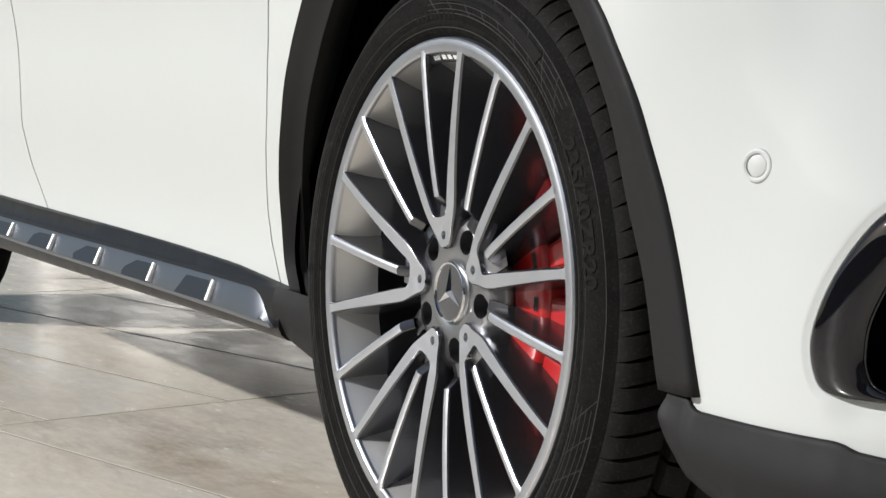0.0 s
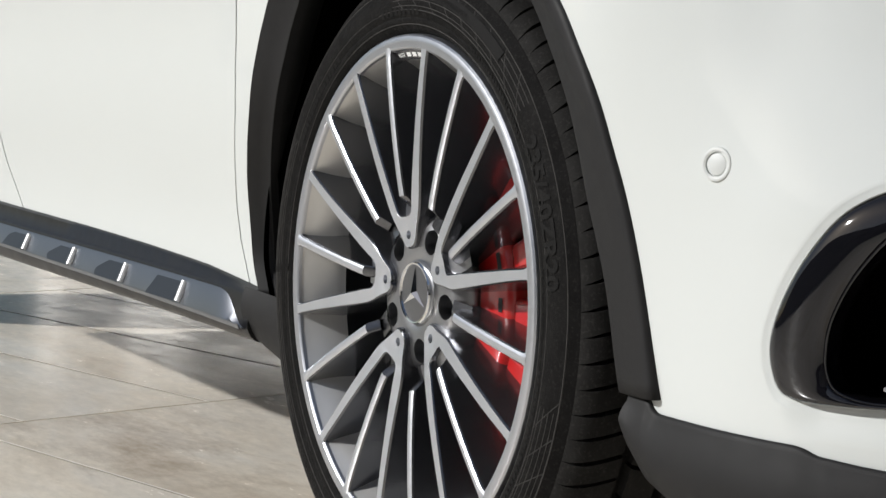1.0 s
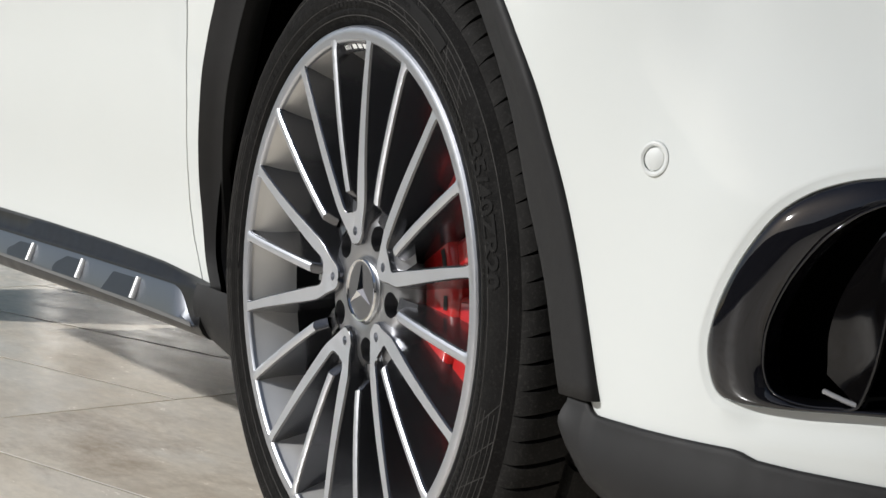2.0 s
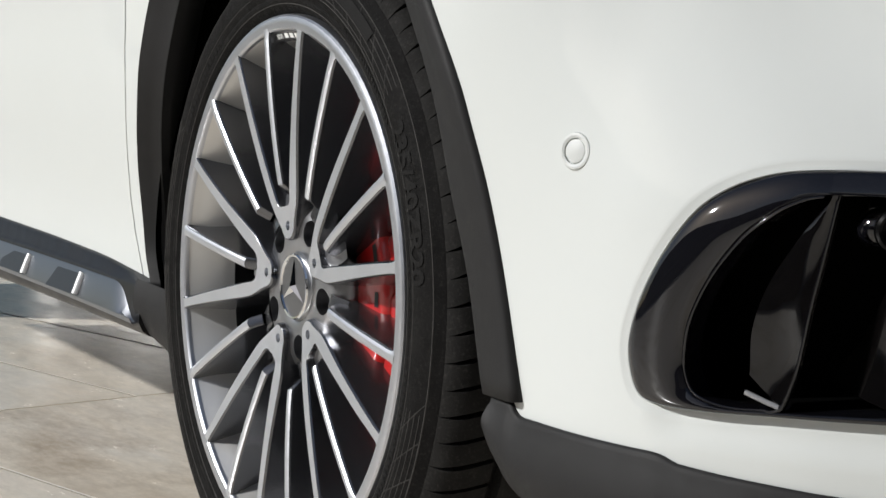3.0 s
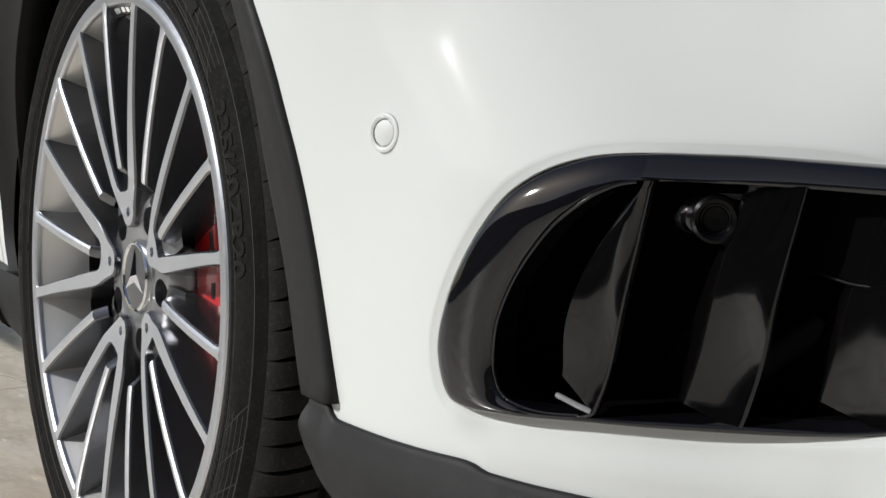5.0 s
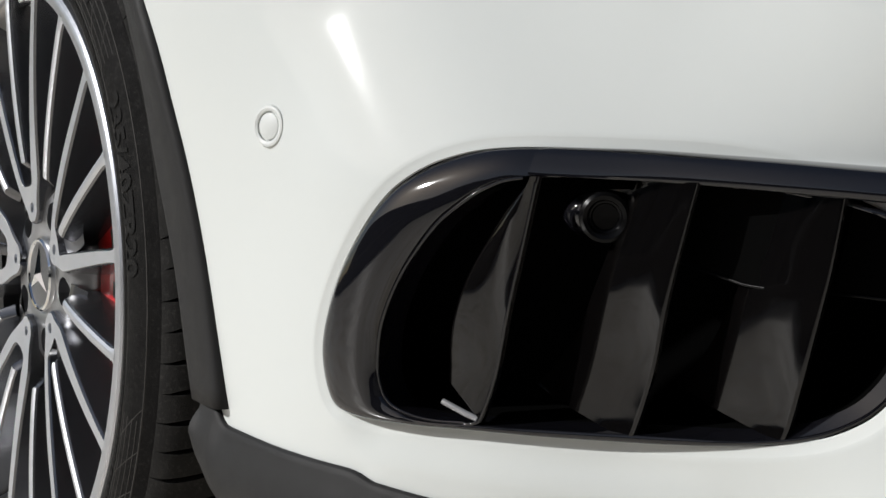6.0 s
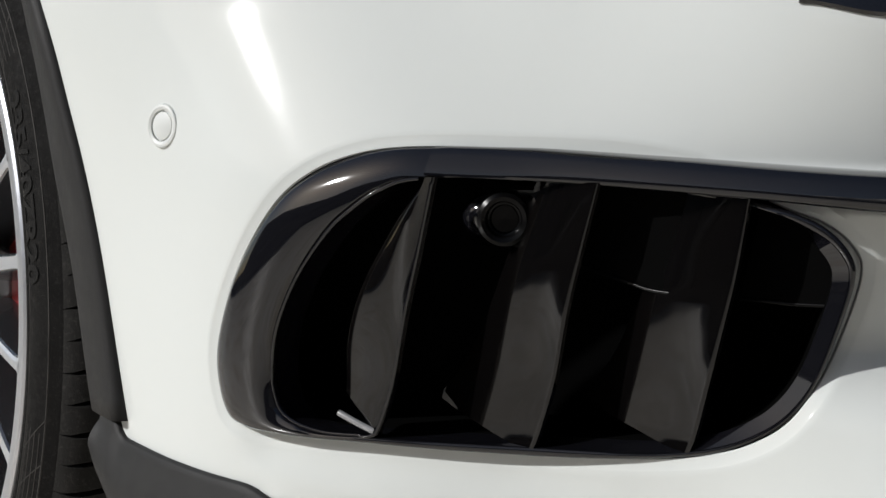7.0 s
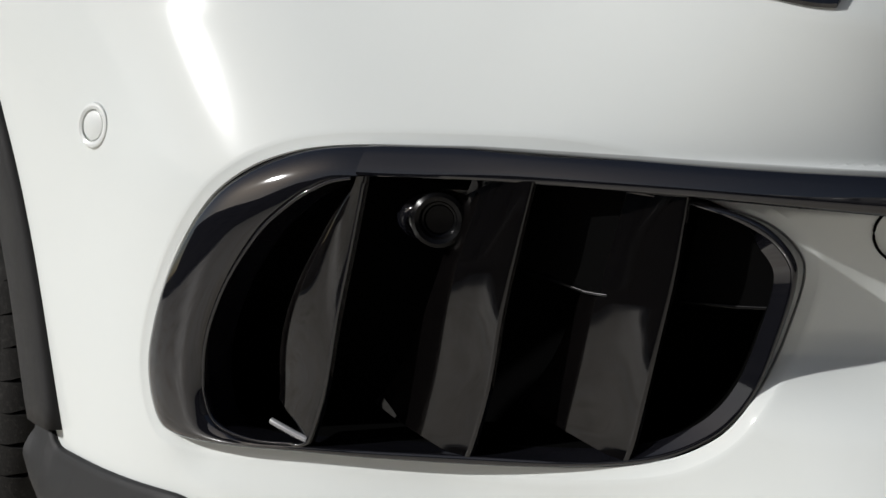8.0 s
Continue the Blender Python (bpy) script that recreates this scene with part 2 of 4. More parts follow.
def rod(radius, y0, y1, x=0.0, z=0.0, sides=32):
    """A plain cutter along y."""
    bm = bmesh.new()
    bmesh.ops.create_cone(bm, cap_ends=True, segments=sides, radius1=radius, radius2=radius, depth=y1 - y0,
                          matrix=Matrix.Translation((x, (y0 + y1) / 2, z)) @ Matrix.Rotation(radians(90), 4, "X"))
    mesh = bpy.data.meshes.new("cutter")
    bm.to_mesh(mesh)
    bm.free()
    return new("cutter", mesh)


def step(v, a, b):
    t = np.clip((v - a) / (b - a), 0, 1)
    return t * t * (3 - 2 * t)


# ---- ground ----
TILE_TURN, TILE_AT = radians(14.9), Vector((-1.115, -0.098, 0))
floor = finish("floor", grid_mesh("floor", [[(x, y, -0.004) for y in np.linspace(-400, 400, 21)] for x in np.linspace(-400, 400, 21)], flip=False),
               STONE, smooth=0)
tagged(floor, "polished beige travertine paving with pale joints", "floor", kind="structure")


# ---- the car ----
HUB = Vector((0, 0, 0.345))
car = thing("car", "white sport utility car with black trim and machined alloy wheels", "car")
THETA = 100.28


def bumper_plan():
    line = catmull([(0.10, 0.022), (0.20, 0.017), (0.30, 0.0145), (0.40, 0.0135), (0.47, 0.0145), (0.52, 0.018), (0.565, 0.026),
                    (0.605, 0.039), (0.65, 0.062), (0.695, 0.0905), (0.76, 0.140), (0.835, 0.193), (0.890, 0.234), (0.935, 0.274),
                    (0.972, 0.320), (0.996, 0.380), (1.012, 0.46), (1.028, 0.62), (1.035, 0.95)], 40)
    run = np.r_[0, np.cumsum(np.linalg.norm(np.diff(line, axis=0), axis=1))]
    run -= np.interp(0.40, line[:, 0], run)
    way = np.gradient(line, axis=0)
    way /= np.linalg.norm(way, axis=1)[:, None]
    return line, run, way


PLAN, RUN, WAY = bumper_plan()


def ledge(s, z):
    """How far the upper bumper steps back behind the blade."""
    return 0.40 * np.maximum(s - 0.24, 0) ** 2 * step(z, 0.474, 0.500)


def brow(s, z):
    """The fold under the headlight, above which the bumper leans back."""
    over = np.maximum(z - 0.583 + 0.18 * (s - 0.48), 0)
    return 0.45 * np.where(over < 0.006, over ** 2 / 0.012, over - 0.003) * step(s, 0.44, 0.50)


def swell(s, z):
    """How far the bumper's skin leans out of its plan line at height z."""
    low = np.maximum(0.40 - z, 0)
    return -0.35 * low ** 2 + (0.06 * step(s, 0.0, 0.14) + 0.20 * step(s, 0.24, 0.62)) * rise(z) - ledge(s, z) - brow(s, z)


def rise(z):
    """Height above the waist of the bumper, eased in."""
    high = np.maximum(z - 0.450, 0)
    over = np.maximum(z - 0.568, 0)
    over = np.where(over < 0.04, over ** 2 / 0.08, over - 0.02)
    return np.where(high < 0.040, high ** 2 / 0.080, high - 0.020) - 0.40 * over


def flare(s, z):
    """How far the bumper swells out towards the wheel arch."""
    return 0.036 * step(z, 0.26, 0.66) * step(s, 0.14, -0.05)


def skin(s, z, out=0.0):
    """A point of the bumper, s metres along its plan line from the wheel arch, at height z."""
    # above the waist the corner sweeps back along a slanting line
    sweep = (0.88 - 0.46 * step(s, 0.36, 0.62)) * rise(z)
    x, y = np.interp(s + sweep, RUN, PLAN[:, 0]) - sweep, np.interp(s + sweep, RUN, PLAN[:, 1])
    tx, ty = np.interp(s + sweep, RUN, WAY[:, 0]), np.interp(s + sweep, RUN, WAY[:, 1])
    o = swell(s, z) + flare(s, z) + out
    return np.stack([x + ty * o, y - tx * o, z + 0 * x], -1)


def lip(s, z, out=0.0):
    """A point of the intake's inner parts, which stand upright above the waist."""
    p = skin(s, np.minimum(z, 0.450), out)
    p[..., 2] = z
    return p


# the outline of the side air intake, in (s, z)
INTAKE = catmull([(0.1640, 0.3630), (0.1710, 0.3940), (0.1860, 0.4250), (0.2069, 0.4550), (0.2264, 0.4753), (0.2532, 0.4901), (0.2901, 0.4979), (0.3600, 0.4999), (0.4222, 0.4985), (0.4749, 0.4890), (0.5150, 0.4775), (0.5385, 0.4690), (0.5530, 0.4555), (0.5553, 0.4420), (0.5490, 0.4175), (0.5395, 0.3900), (0.5270, 0.3695), (0.5110, 0.3567), (0.4890, 0.3470), (0.4560, 0.3403), (0.4070, 0.3345), (0.3400, 0.3310), (0.2810, 0.3290), (0.2300, 0.3265), (0.1900, 0.3270), (0.1720, 0.3350)], 8, closed=True)
CORE = np.array([0.36, 0.412])


def bumper():
    rim = catmull(INTAKE, 4, closed=True)
    rel = rim - CORE
    outward = np.gradient(rim, axis=0)
    outward = np.stack([-outward[:, 1], outward[:, 0]], -1)
    outward /= np.linalg.norm(outward, axis=1, keepdims=True)
    # reach of each spoke of the sheet to the edge of the panel
    reach = np.linspace(1.0, 6.0, 4000)
    edge = np.zeros_like(rel)
    for i, r in enumerate(rel):
        s, z = CORE[0] + r[0] * reach, CORE[1] + r[1] * reach
        # the panel ends under the wheel arch trim
        arch = np.interp(z, ARCH_LINE[:, 1], ARCH_LINE[:, 0]) - 0.40
        gone = (s < arch) | (s < -0.12) | (s > 0.98) | (z < 0.262) | (z > 0.78)
        edge[i] = CORE + r * reach[np.argmax(gone)]
    widths = [0.0, 0.0008, 0.003, 0.0068, 0.0073, 0.0105]
    rows = []
    sag = [-0.0030, -0.0016, -0.0011, -0.0002, 0.0, 0.0]
    for w, d in zip(widths, sag):
        rows.append((rim + outward * w * SIGN, d))
    last = rows[-1][0]
    for t in np.linspace(0, 1, 64)[1:]:
        rows.append((last + (edge - last) * t ** 1.25, 0.0))
    pts = []
    for line, d in rows:
        s, z = line[:, 0], line[:, 1]
        under = -0.034 * step(s, 0.505, 0.610) * step(z, 0.488, 0.480) * step(z, 0.366, 0.418)
        chin = 0.42 * np.maximum(0.405 - z, 0) * step(s, 0.44, 0.64)
        scoop = -0.006 * step(z, 0.296, 0.324) * step(z, 0.350, 0.338) * step(s, 0.175, 0.215) * step(s, 0.47, 0.36)
        pts.append(skin(s, z, d + under + chin + scoop))
    return finish("bumper", grid_mesh("bumper", pts, wrap_v=True, flip=True), PAINT, car, "glossy white bumper skin", smooth=24)


# the inner edge of the intake's surround, point for point
INNER = catmull([(0.2140, 0.3700), (0.2180, 0.3920), (0.2310, 0.4200), (0.2510, 0.4470), (0.2683, 0.4629), (0.2853, 0.4748), (0.3066, 0.4816), (0.3651, 0.4841), (0.4262, 0.4837), (0.4735, 0.4805), (0.5110, 0.4745), (0.5330, 0.4655), (0.5470, 0.4530), (0.5503, 0.4410), (0.5450, 0.4175), (0.5355, 0.3905), (0.5235, 0.3735), (0.5085, 0.3615), (0.4870, 0.3515), (0.4560, 0.3440), (0.4060, 0.3395), (0.3400, 0.3355), (0.2830, 0.3330), (0.2480, 0.3318), (0.2240, 0.3380), (0.2155, 0.3520)], 8, closed=True)

# wheel arch, as (x, z), from the front foot over the top to the rear foot
ARCH_OUT = catmull([(0.4555, 0.245), (0.4375, 0.3035), (0.4195, 0.395), (0.403, 0.463), (0.388, 0.508), (0.372, 0.550), (0.348, 0.591), (0.310, 0.640),
                    (0.238, 0.696), (0.116, 0.749), (-0.02, 0.785), (-0.13, 0.775), (-0.215, 0.738), (-0.280, 0.679), (-0.315, 0.621), (-0.336, 0.572),
                    (-0.3566, 0.522), (-0.383, 0.470), (-0.402, 0.419), (-0.4065, 0.350), (-0.385, 0.300)], 6)
ARCH_IN = catmull([(0.415, 0.245), (0.3890, 0.3034), (0.3725, 0.394), (0.349, 0.465), (0.336, 0.511), (0.321, 0.551), (0.299, 0.586), (0.254, 0.640),
                   (0.195, 0.679), (0.095, 0.719), (-0.03, 0.742), (-0.115, 0.735), (-0.185, 0.712), (-0.2337, 0.6775), (-0.2736, 0.621), (-0.2985, 0.572),
                   (-0.327, 0.5226), (-0.357, 0.470), (-0.378, 0.419), (-0.3845, 0.350), (-0.362, 0.300)], 6)
ARCH_LINE = (ARCH_OUT * 0.6 + ARCH_IN * 0.4)[:60]
SIGN = 1.0 if (np.cross(np.gradient(INTAKE, axis=0)[0], CORE - INTAKE[0]) < 0) else -1.0
bumper()


def side_y(x, z):
    """The side of the body behind the wheel: a gently barrelled sheet."""
    return 0.016 - 0.030 * step(-x, 0.40, 1.6) - 0.036 * step(z, 0.34, 0.58) + 0.05 * np.maximum(z - 0.60, 0) ** 2 - 0.9 * np.minimum(np.maximum(z - 0.52, 0), 0.25) ** 2 * step(-x, 0.36, 0.52) + 0.10 * np.maximum(0.45 - z, 0) ** 2


def arch_trim():
    rows = []
    n = len(ARCH_OUT)
    for i in range(n):
        o, q = ARCH_OUT[i], ARCH_IN[i]
        front = float(step(i, 64, 46))
        # the arch flares outwards with height, before and behind the wheel
        yo_front = float(np.interp(o[0], PLAN[:, 0], PLAN[:, 1])) - flare(float(np.clip(o[0] - 0.40, -0.03, 0.1)), o[1])
        yi_front = 0.011 - 0.09 * min(max(q[1] - 0.303, 0), 0.26)
        yo_rear, yi_rear = float(side_y(o[0], o[1])), float(side_y(q[0], q[1])) + 0.015
        yo, yi = yo_rear + (yo_front - yo_rear) * front, yi_rear + (yi_front - yi_rear) * front
        prof = [(0.0, yo + 0.012), (0.0, yo + 0.0005), (0.03, yo - 0.0025), (0.10, yo - 0.0042), (0.5, (yo + yi) / 2 - 0.0030), (0.88, yi - 0.0010), (0.96, yi - 0.0006),
                (1.0, yi), (1.003, yi + 0.008), (0.998, 0.024)]
        rows.append([(o[0] + (q[0] - o[0]) * t, y, o[1] + (q[1] - o[1]) * t) for t, y in prof])
    foot = 8
    ob = finish("arch_trim", grid_mesh("arch_trim", rows[foot - 2:], flip=True), PLASTIC, car, "dark grey grained plastic wheel arch trim", smooth=50)
    mod = ob.modifiers.new("thick", "SOLIDIFY")
    mod.thickness, mod.offset = 0.002, -1
    return ob


arch_trim()


def wheel_well():
    rows = []
    for i in range(0, len(ARCH_IN)):
        q = ARCH_IN[i]
        rows.append([(q[0] * g, y, 0.345 + (q[1] - 0.345) * g) for g, y in ((0.999, 0.0165), (1.02, 0.035), (1.06, 0.09), (1.06, 0.30), (0.9, 0.36), (0.3, 0.37))])
    ob = finish("wheel_well", grid_mesh("wheel_well", rows), CAVE, car, "matte black wheel arch liner", smooth=50)
    return ob


wheel_well()


def DOOR_GAP(z):
    return float(np.interp(z, [0.28, 0.306, 0.358, 0.393, 0.415, 0.45, 0.486, 0.52, 0.555, 0.602, 0.80], [-0.405, -0.422, -0.4505, -0.454, -0.450, -0.439, -0.424, -0.4085, -0.3995, -0.3965, -0.398]))


def strip_behind_arch():
    pts = []
    arch = (ARCH_OUT * 0.88 + ARCH_IN * 0.12)
    rear = arch[60:]
    for p in rear:
        gx = DOOR_GAP(p[1])
        a, b = p[0], min(gx, p[0] - 0.004)
        row = [(a + (b - a) * t, float(side_y(a + (b - a) * t, p[1])), p[1]) for t in np.linspace(0, 1, 10)]
        row += [(b - 0.0004, float(side_y(b, p[1])) + 0.003, p[1]), (b - 0.0004, float(side_y(b, p[1])) + 0.015, p[1])]
        pts.append(row)
    return pts


finish("wing", grid_mesh("wing", strip_behind_arch()), PAINT, car, "white front wing beside the door gap", smooth=50)
arch_mid = ARCH_OUT * 0.88 + ARCH_IN * 0.12
crown = [[(p[0] + (q - p[0]) * 0.0, float(side_y(p[0], p[1] + (1.0 - p[1]) * t)) if p[0] < 0.1 else float(np.interp(p[0], PLAN[:, 0], PLAN[:, 1])), p[1] + (1.0 - p[1]) * t)
          for t in np.linspace(0, 1, 12)] for p in arch_mid[44:61] for q in (p[0],)]
finish("wing_crown", grid_mesh("wing_crown", crown), PAINT, car, "white front wing over the wheel", smooth=50)


shoulder_x = float(arch_mid[60, 0])
patch = [[(shoulder_x + (-0.3985 - shoulder_x) * u, float(side_y(-0.2, z)), z) for u in np.linspace(0, 1, 6)] for z in np.linspace(float(arch_mid[60, 1]), 1.0, 6)]
finish("wing_top", grid_mesh("wing_top", patch), PAINT, car, "white front wing under the bonnet line", smooth=50)


def door(x0_of, x1_of, z0_of, name):
    pts = []
    for z in np.linspace(0, 1, 40):
        row = []
        for u in np.linspace(0, 1, 40):
            zz = 0.30 + (0.98 - 0.30) * z
            a, b = x0_of(zz), x1_of(zz)
            x = a + (b - a) * u
            low = z0_of(x)
            zz = low + (0.98 - low) * z
            x = x0_of(zz) + (x1_of(zz) - x0_of(zz)) * u
            row.append((x, float(side_y(x, zz)), zz))
        first, last = row[0], row[-1]
        row = [(first[0] + 0.0006, first[1] + 0.015, first[2]), (first[0] + 0.0006, first[1] + 0.0025, first[2])] + row
        row += [(last[0] - 0.0006, last[1] + 0.0025, last[2]), (last[0] - 0.0006, last[1] + 0.015, last[2])]
        pts.append(row)
    return finish(name, grid_mesh(name, pts), PAINT, car, "glossy white car door with a narrow shut line", smooth=50)


def door_low(x):
    return float(np.interp(x, [-3.0, -1.607, -1.278, -1.0, -0.765, -0.56, -0.40], [0.36, 0.346, 0.339, 0.333, 0.326, 0.318, 0.305]))


def REAR_GAP(z):
    return float(np.interp(z, [0.30, 0.34, 0.412, 0.476, 0.543, 0.70], [-1.26, -1.293, -1.369, -1.405, -1.400, -1.385])) + 0.062 * float(step(z, 0.34, 0.58))


door(lambda z: DOOR_GAP(z) - 0.0034, REAR_GAP, door_low, "front_door")
door(lambda z: REAR_GAP(z) - 0.005, lambda z: -2.35, door_low, "rear_door")


# ---- sill with its satin insert ----
def along(x, front, rear):
    return front + (rear - front) * (-0.40 - x) / 1.2


def sill():
    rows = []
    for x in np.r_[np.linspace(-0.392, -0.50, 14), np.linspace(-0.55, -2.42, 40)]:
        top, low = door_low(x) + 0.004, along(x, 0.243, 0.257)
        y = float(side_y(x, 0.36))
        a_top, a_low = along(x, 0.297, 0.315), along(x, 0.262, 0.284)
        rows.append([(x, y + 0.03, top), (x, y + 0.002, top), (x, y - 0.004, top - 0.004), (x, y - 0.006, a_top + 0.009), (x, y - 0.010, a_top + 0.006), (x, y - 0.012, a_top + 0.002),
                     (x, y - 0.015, a_low - 0.003), (x, y - 0.010, low + 0.006), (x, y - 0.002, low), (x, y + 0.05, low - 0.012), (x, y + 0.14, low - 0.03)])
    rows.insert(0, [(px + 0.004, py + 0.030, pz) for px, py, pz in rows[0]])
    return finish("sill", grid_mesh("sill", rows, flip=True), SILL_BLACK, car, "dark plastic sill with a satin metal insert", smooth=50)


SILL = sill()


def insert():
    rows = []
    for x in np.r_[np.linspace(-0.402, -0.50, 16), np.linspace(-0.53, -2.30, 50)]:
        y = float(side_y(x, 0.36)) - 0.016
        tip = step(x, -0.50, -0.402)
        a_top, a_low = along(x, 0.298, 0.315), along(x, 0.256, 0.281)
        a_top = a_top - (a_top - a_low - 0.004) * tip ** 2.0
        mid = (a_top + a_low) / 2
        rows.append([(x, y + 0.008, a_top + 0.0012), (x, y + 0.0035, a_top), (x, y + 0.0025, a_top - 0.0015), (x, y - 0.0035, a_top * 0.4 + a_low * 0.6),
                     (x, y - 0.0070, a_low + 0.0075), (x, y - 0.0072, a_low + 0.0062), (x, y - 0.0050, a_low + 0.0012), (x, y + 0.001, a_low)])
    return finish("insert", grid_mesh("insert", rows, flip=True), SATIN, SILL, "satin bluish metal strip", smooth=35)


insert()
for k in range(9):
    x = -0.596 - 0.2065 * k
    y = float(side_y(x, 0.36)) - 0.0160
    a_top, a_low = along(x, 0.297, 0.315), along(x, 0.256, 0.281)
    rows = []
    for t in np.linspace(0, 1, 9):
        z = a_low + 0.009 + (a_top - a_low - 0.014) * t
        left = x - 0.118 + 0.022 * t
        tilt = 0.0002 - 0.0098 * (1 - t)
        rows.append([(x - 0.004, y + tilt + 0.001, z), (x - 0.005, y + tilt - 0.0014, z), (left + 0.003, y + tilt - 0.0014, z), (left, y + tilt + 0.001, z)])
    finish("pad", grid_mesh("pad", rows), SATIN_DARK, SILL, "pressed field, its shade put into the colour", smooth=30)
    bm = bmesh.new()
    tube_bm(bm, [(x, y + 0.0020 - 0.0100 * (1 - t), a_low + 0.009 + (a_top - a_low - 0.013) * t) for t in np.linspace(0, 1, 6)], 0.0050, 10)
    part("stud", bm, STUD, SILL, "bright raised stud")


def flap():
    """Black panel from the sill's end down into the wheel arch."""
    rows = []
    for t in np.linspace(0, 1, 14):
        top = Vector((-0.408, 0.004, 0.309)).lerp(Vector((-0.322, 0.016, 0.302)), t)
        low = Vector((-0.404, -0.001, 0.251)).lerp(Vector((-0.296, 0.020, 0.211)), t ** 1.1)
        rows.append([top + (low - top) * k + Vector((0, 0.012 * k * k - 0.006 * math.sin(math.pi * k), 0)) for k in np.linspace(0, 1, 10)] + [low + Vector((-0.03, 0.14, -0.01))])
    return finish("flap", grid_mesh("flap", [[tuple(v) for v in r] for r in rows]), PLASTIC, car, "dark plastic panel behind the wheel", smooth=50)


flap()


# ---- lower apron ----
def apron():
    rows = []
    for s in np.r_[np.linspace(-0.002, 0.03, 10), np.linspace(0.035, 0.25, 40), np.linspace(0.26, 0.95, 40)]:
        top = float(np.interp(s, [0.0, 0.026, 0.030, 0.036, 0.10, 0.188, 0.198, 0.21, 0.245, 0.315, 0.6, 1.0],
                              [0.303, 0.3015, 0.2955, 0.2915, 0.2912, 0.2915, 0.2905, 0.2860, 0.2830, 0.2790, 0.272, 0.27]))
        low = float(np.interp(s, [-0.002, 0.004, 0.02, 0.05, 0.10, 0.3, 1.0], [0.268, 0.252, 0.233, 0.222, 0.214, 0.205, 0.20]))
        prof = [(top + 0.0005, -0.012), (top + 0.0005, 0.0022), (top - 0.0012, 0.0042), (top - 0.005, 0.0052)]
        for t in np.linspace(0.1, 1, 9):
            prof.append((top - 0.005 + (low - top + 0.005) * t, 0.0055 + 0.010 * math.sin(t * 2.6) - 0.022 * max(t - 0.45, 0) ** 2))
        prof += [(low - 0.004, -0.02), (low - 0.006, -0.09)]
        rows.append([skin(np.float64(s), np.float64(z), o) for z, o in prof])
    first = rows[0]
    rows = [[p + np.array([0.003, 0.035, 0]) for p in first], [p + np.array([-0.0015, 0.006, 0]) for p in first]] + rows
    return finish("apron", grid_mesh("apron", rows, flip=True), PLASTIC, car, "dark grey plastic lower bumper apron", smooth=45)


apron()


# ---- side air intake ----
def intake():
    s, z = INTAKE[:, 0], INTAKE[:, 1]
    left = step(s, 0.34, 0.20)
    right = step(s, 0.36, 0.50) * step(z, 0.478, 0.46)
    rows = []
    # outer gap, shoulder, broad face, inner edge
    for t, o in ((-0.01, -0.012), (0.0, -0.0018), (0.012, -0.0004), (0.05, 0.0008), (0.14, 0.0020), (0.28, 0.0030), (0.45, 0.0034), (0.62, 0.0034), (0.80, 0.0029), (0.92, 0.0018),
                 (0.98, -0.0002), (1.0, -0.0016), (1.01, -0.005)):
        line = INTAKE + (INNER - INTAKE) * (t * (1 - 0.35 * right))[:, None]
        rows.append(skin(line[:, 0], line[:, 1], o * (0.45 + 0.75 * left) - 0.5 * np.maximum(line[:, 1] - 0.405, 0) ** 2 * step(line[:, 0], 0.30, 0.24) - (0.030 * right if t < 0 else 0.0) + (0.0026 * right if t > 1 else 0.0)))
    # throat: a bevel on the centre side, then straight in
    inner = INTAKE + (INNER - INTAKE) * (1 - 0.35 * right)[:, None]
    middle = inner - CORE
    middle /= np.linalg.norm(middle, axis=1, keepdims=True)
    bevel = inner - middle * (0.002 + 0.0075 * right)[:, None]
    rows.append(skin(bevel[:, 0], bevel[:, 1], -0.022 + 0.0165 * right))
    for d, g in ((0.03, 1.0), (0.055, 1.0), (0.085, 1.0)):
        line = CORE + (bevel - CORE) * g
        rows.append(skin(line[:, 0], line[:, 1], 0.0) + np.array([-0.75, 0.66, 0]) * d)
    mesh = grid_mesh("air_intake", rows, wrap_v=True)
    ob = finish("air_intake", mesh, [GLOSS, CAVE], car, "gloss black side air intake surround", smooth=30)
    n = len(INTAKE)
    ob.data.polygons.foreach_set("material_index", [1 if i >= 13 else 0 for i in range(len(rows) - 1) for j in range(n)])
    return ob


VENT = intake()
back_row = CORE + (INTAKE - CORE) * 1.1
rows = []
for g in np.linspace(1.0, 0.02, 7):
    line = CORE + (back_row - CORE) * g
    rows.append(skin(line[:, 0], line[:, 1], 0.0) + np.array([-0.75, 0.66, 0]) * 0.086)
finish("backing", grid_mesh("backing", rows, wrap_v=True), CAVE, VENT, "black mesh behind the intake", smooth=0)


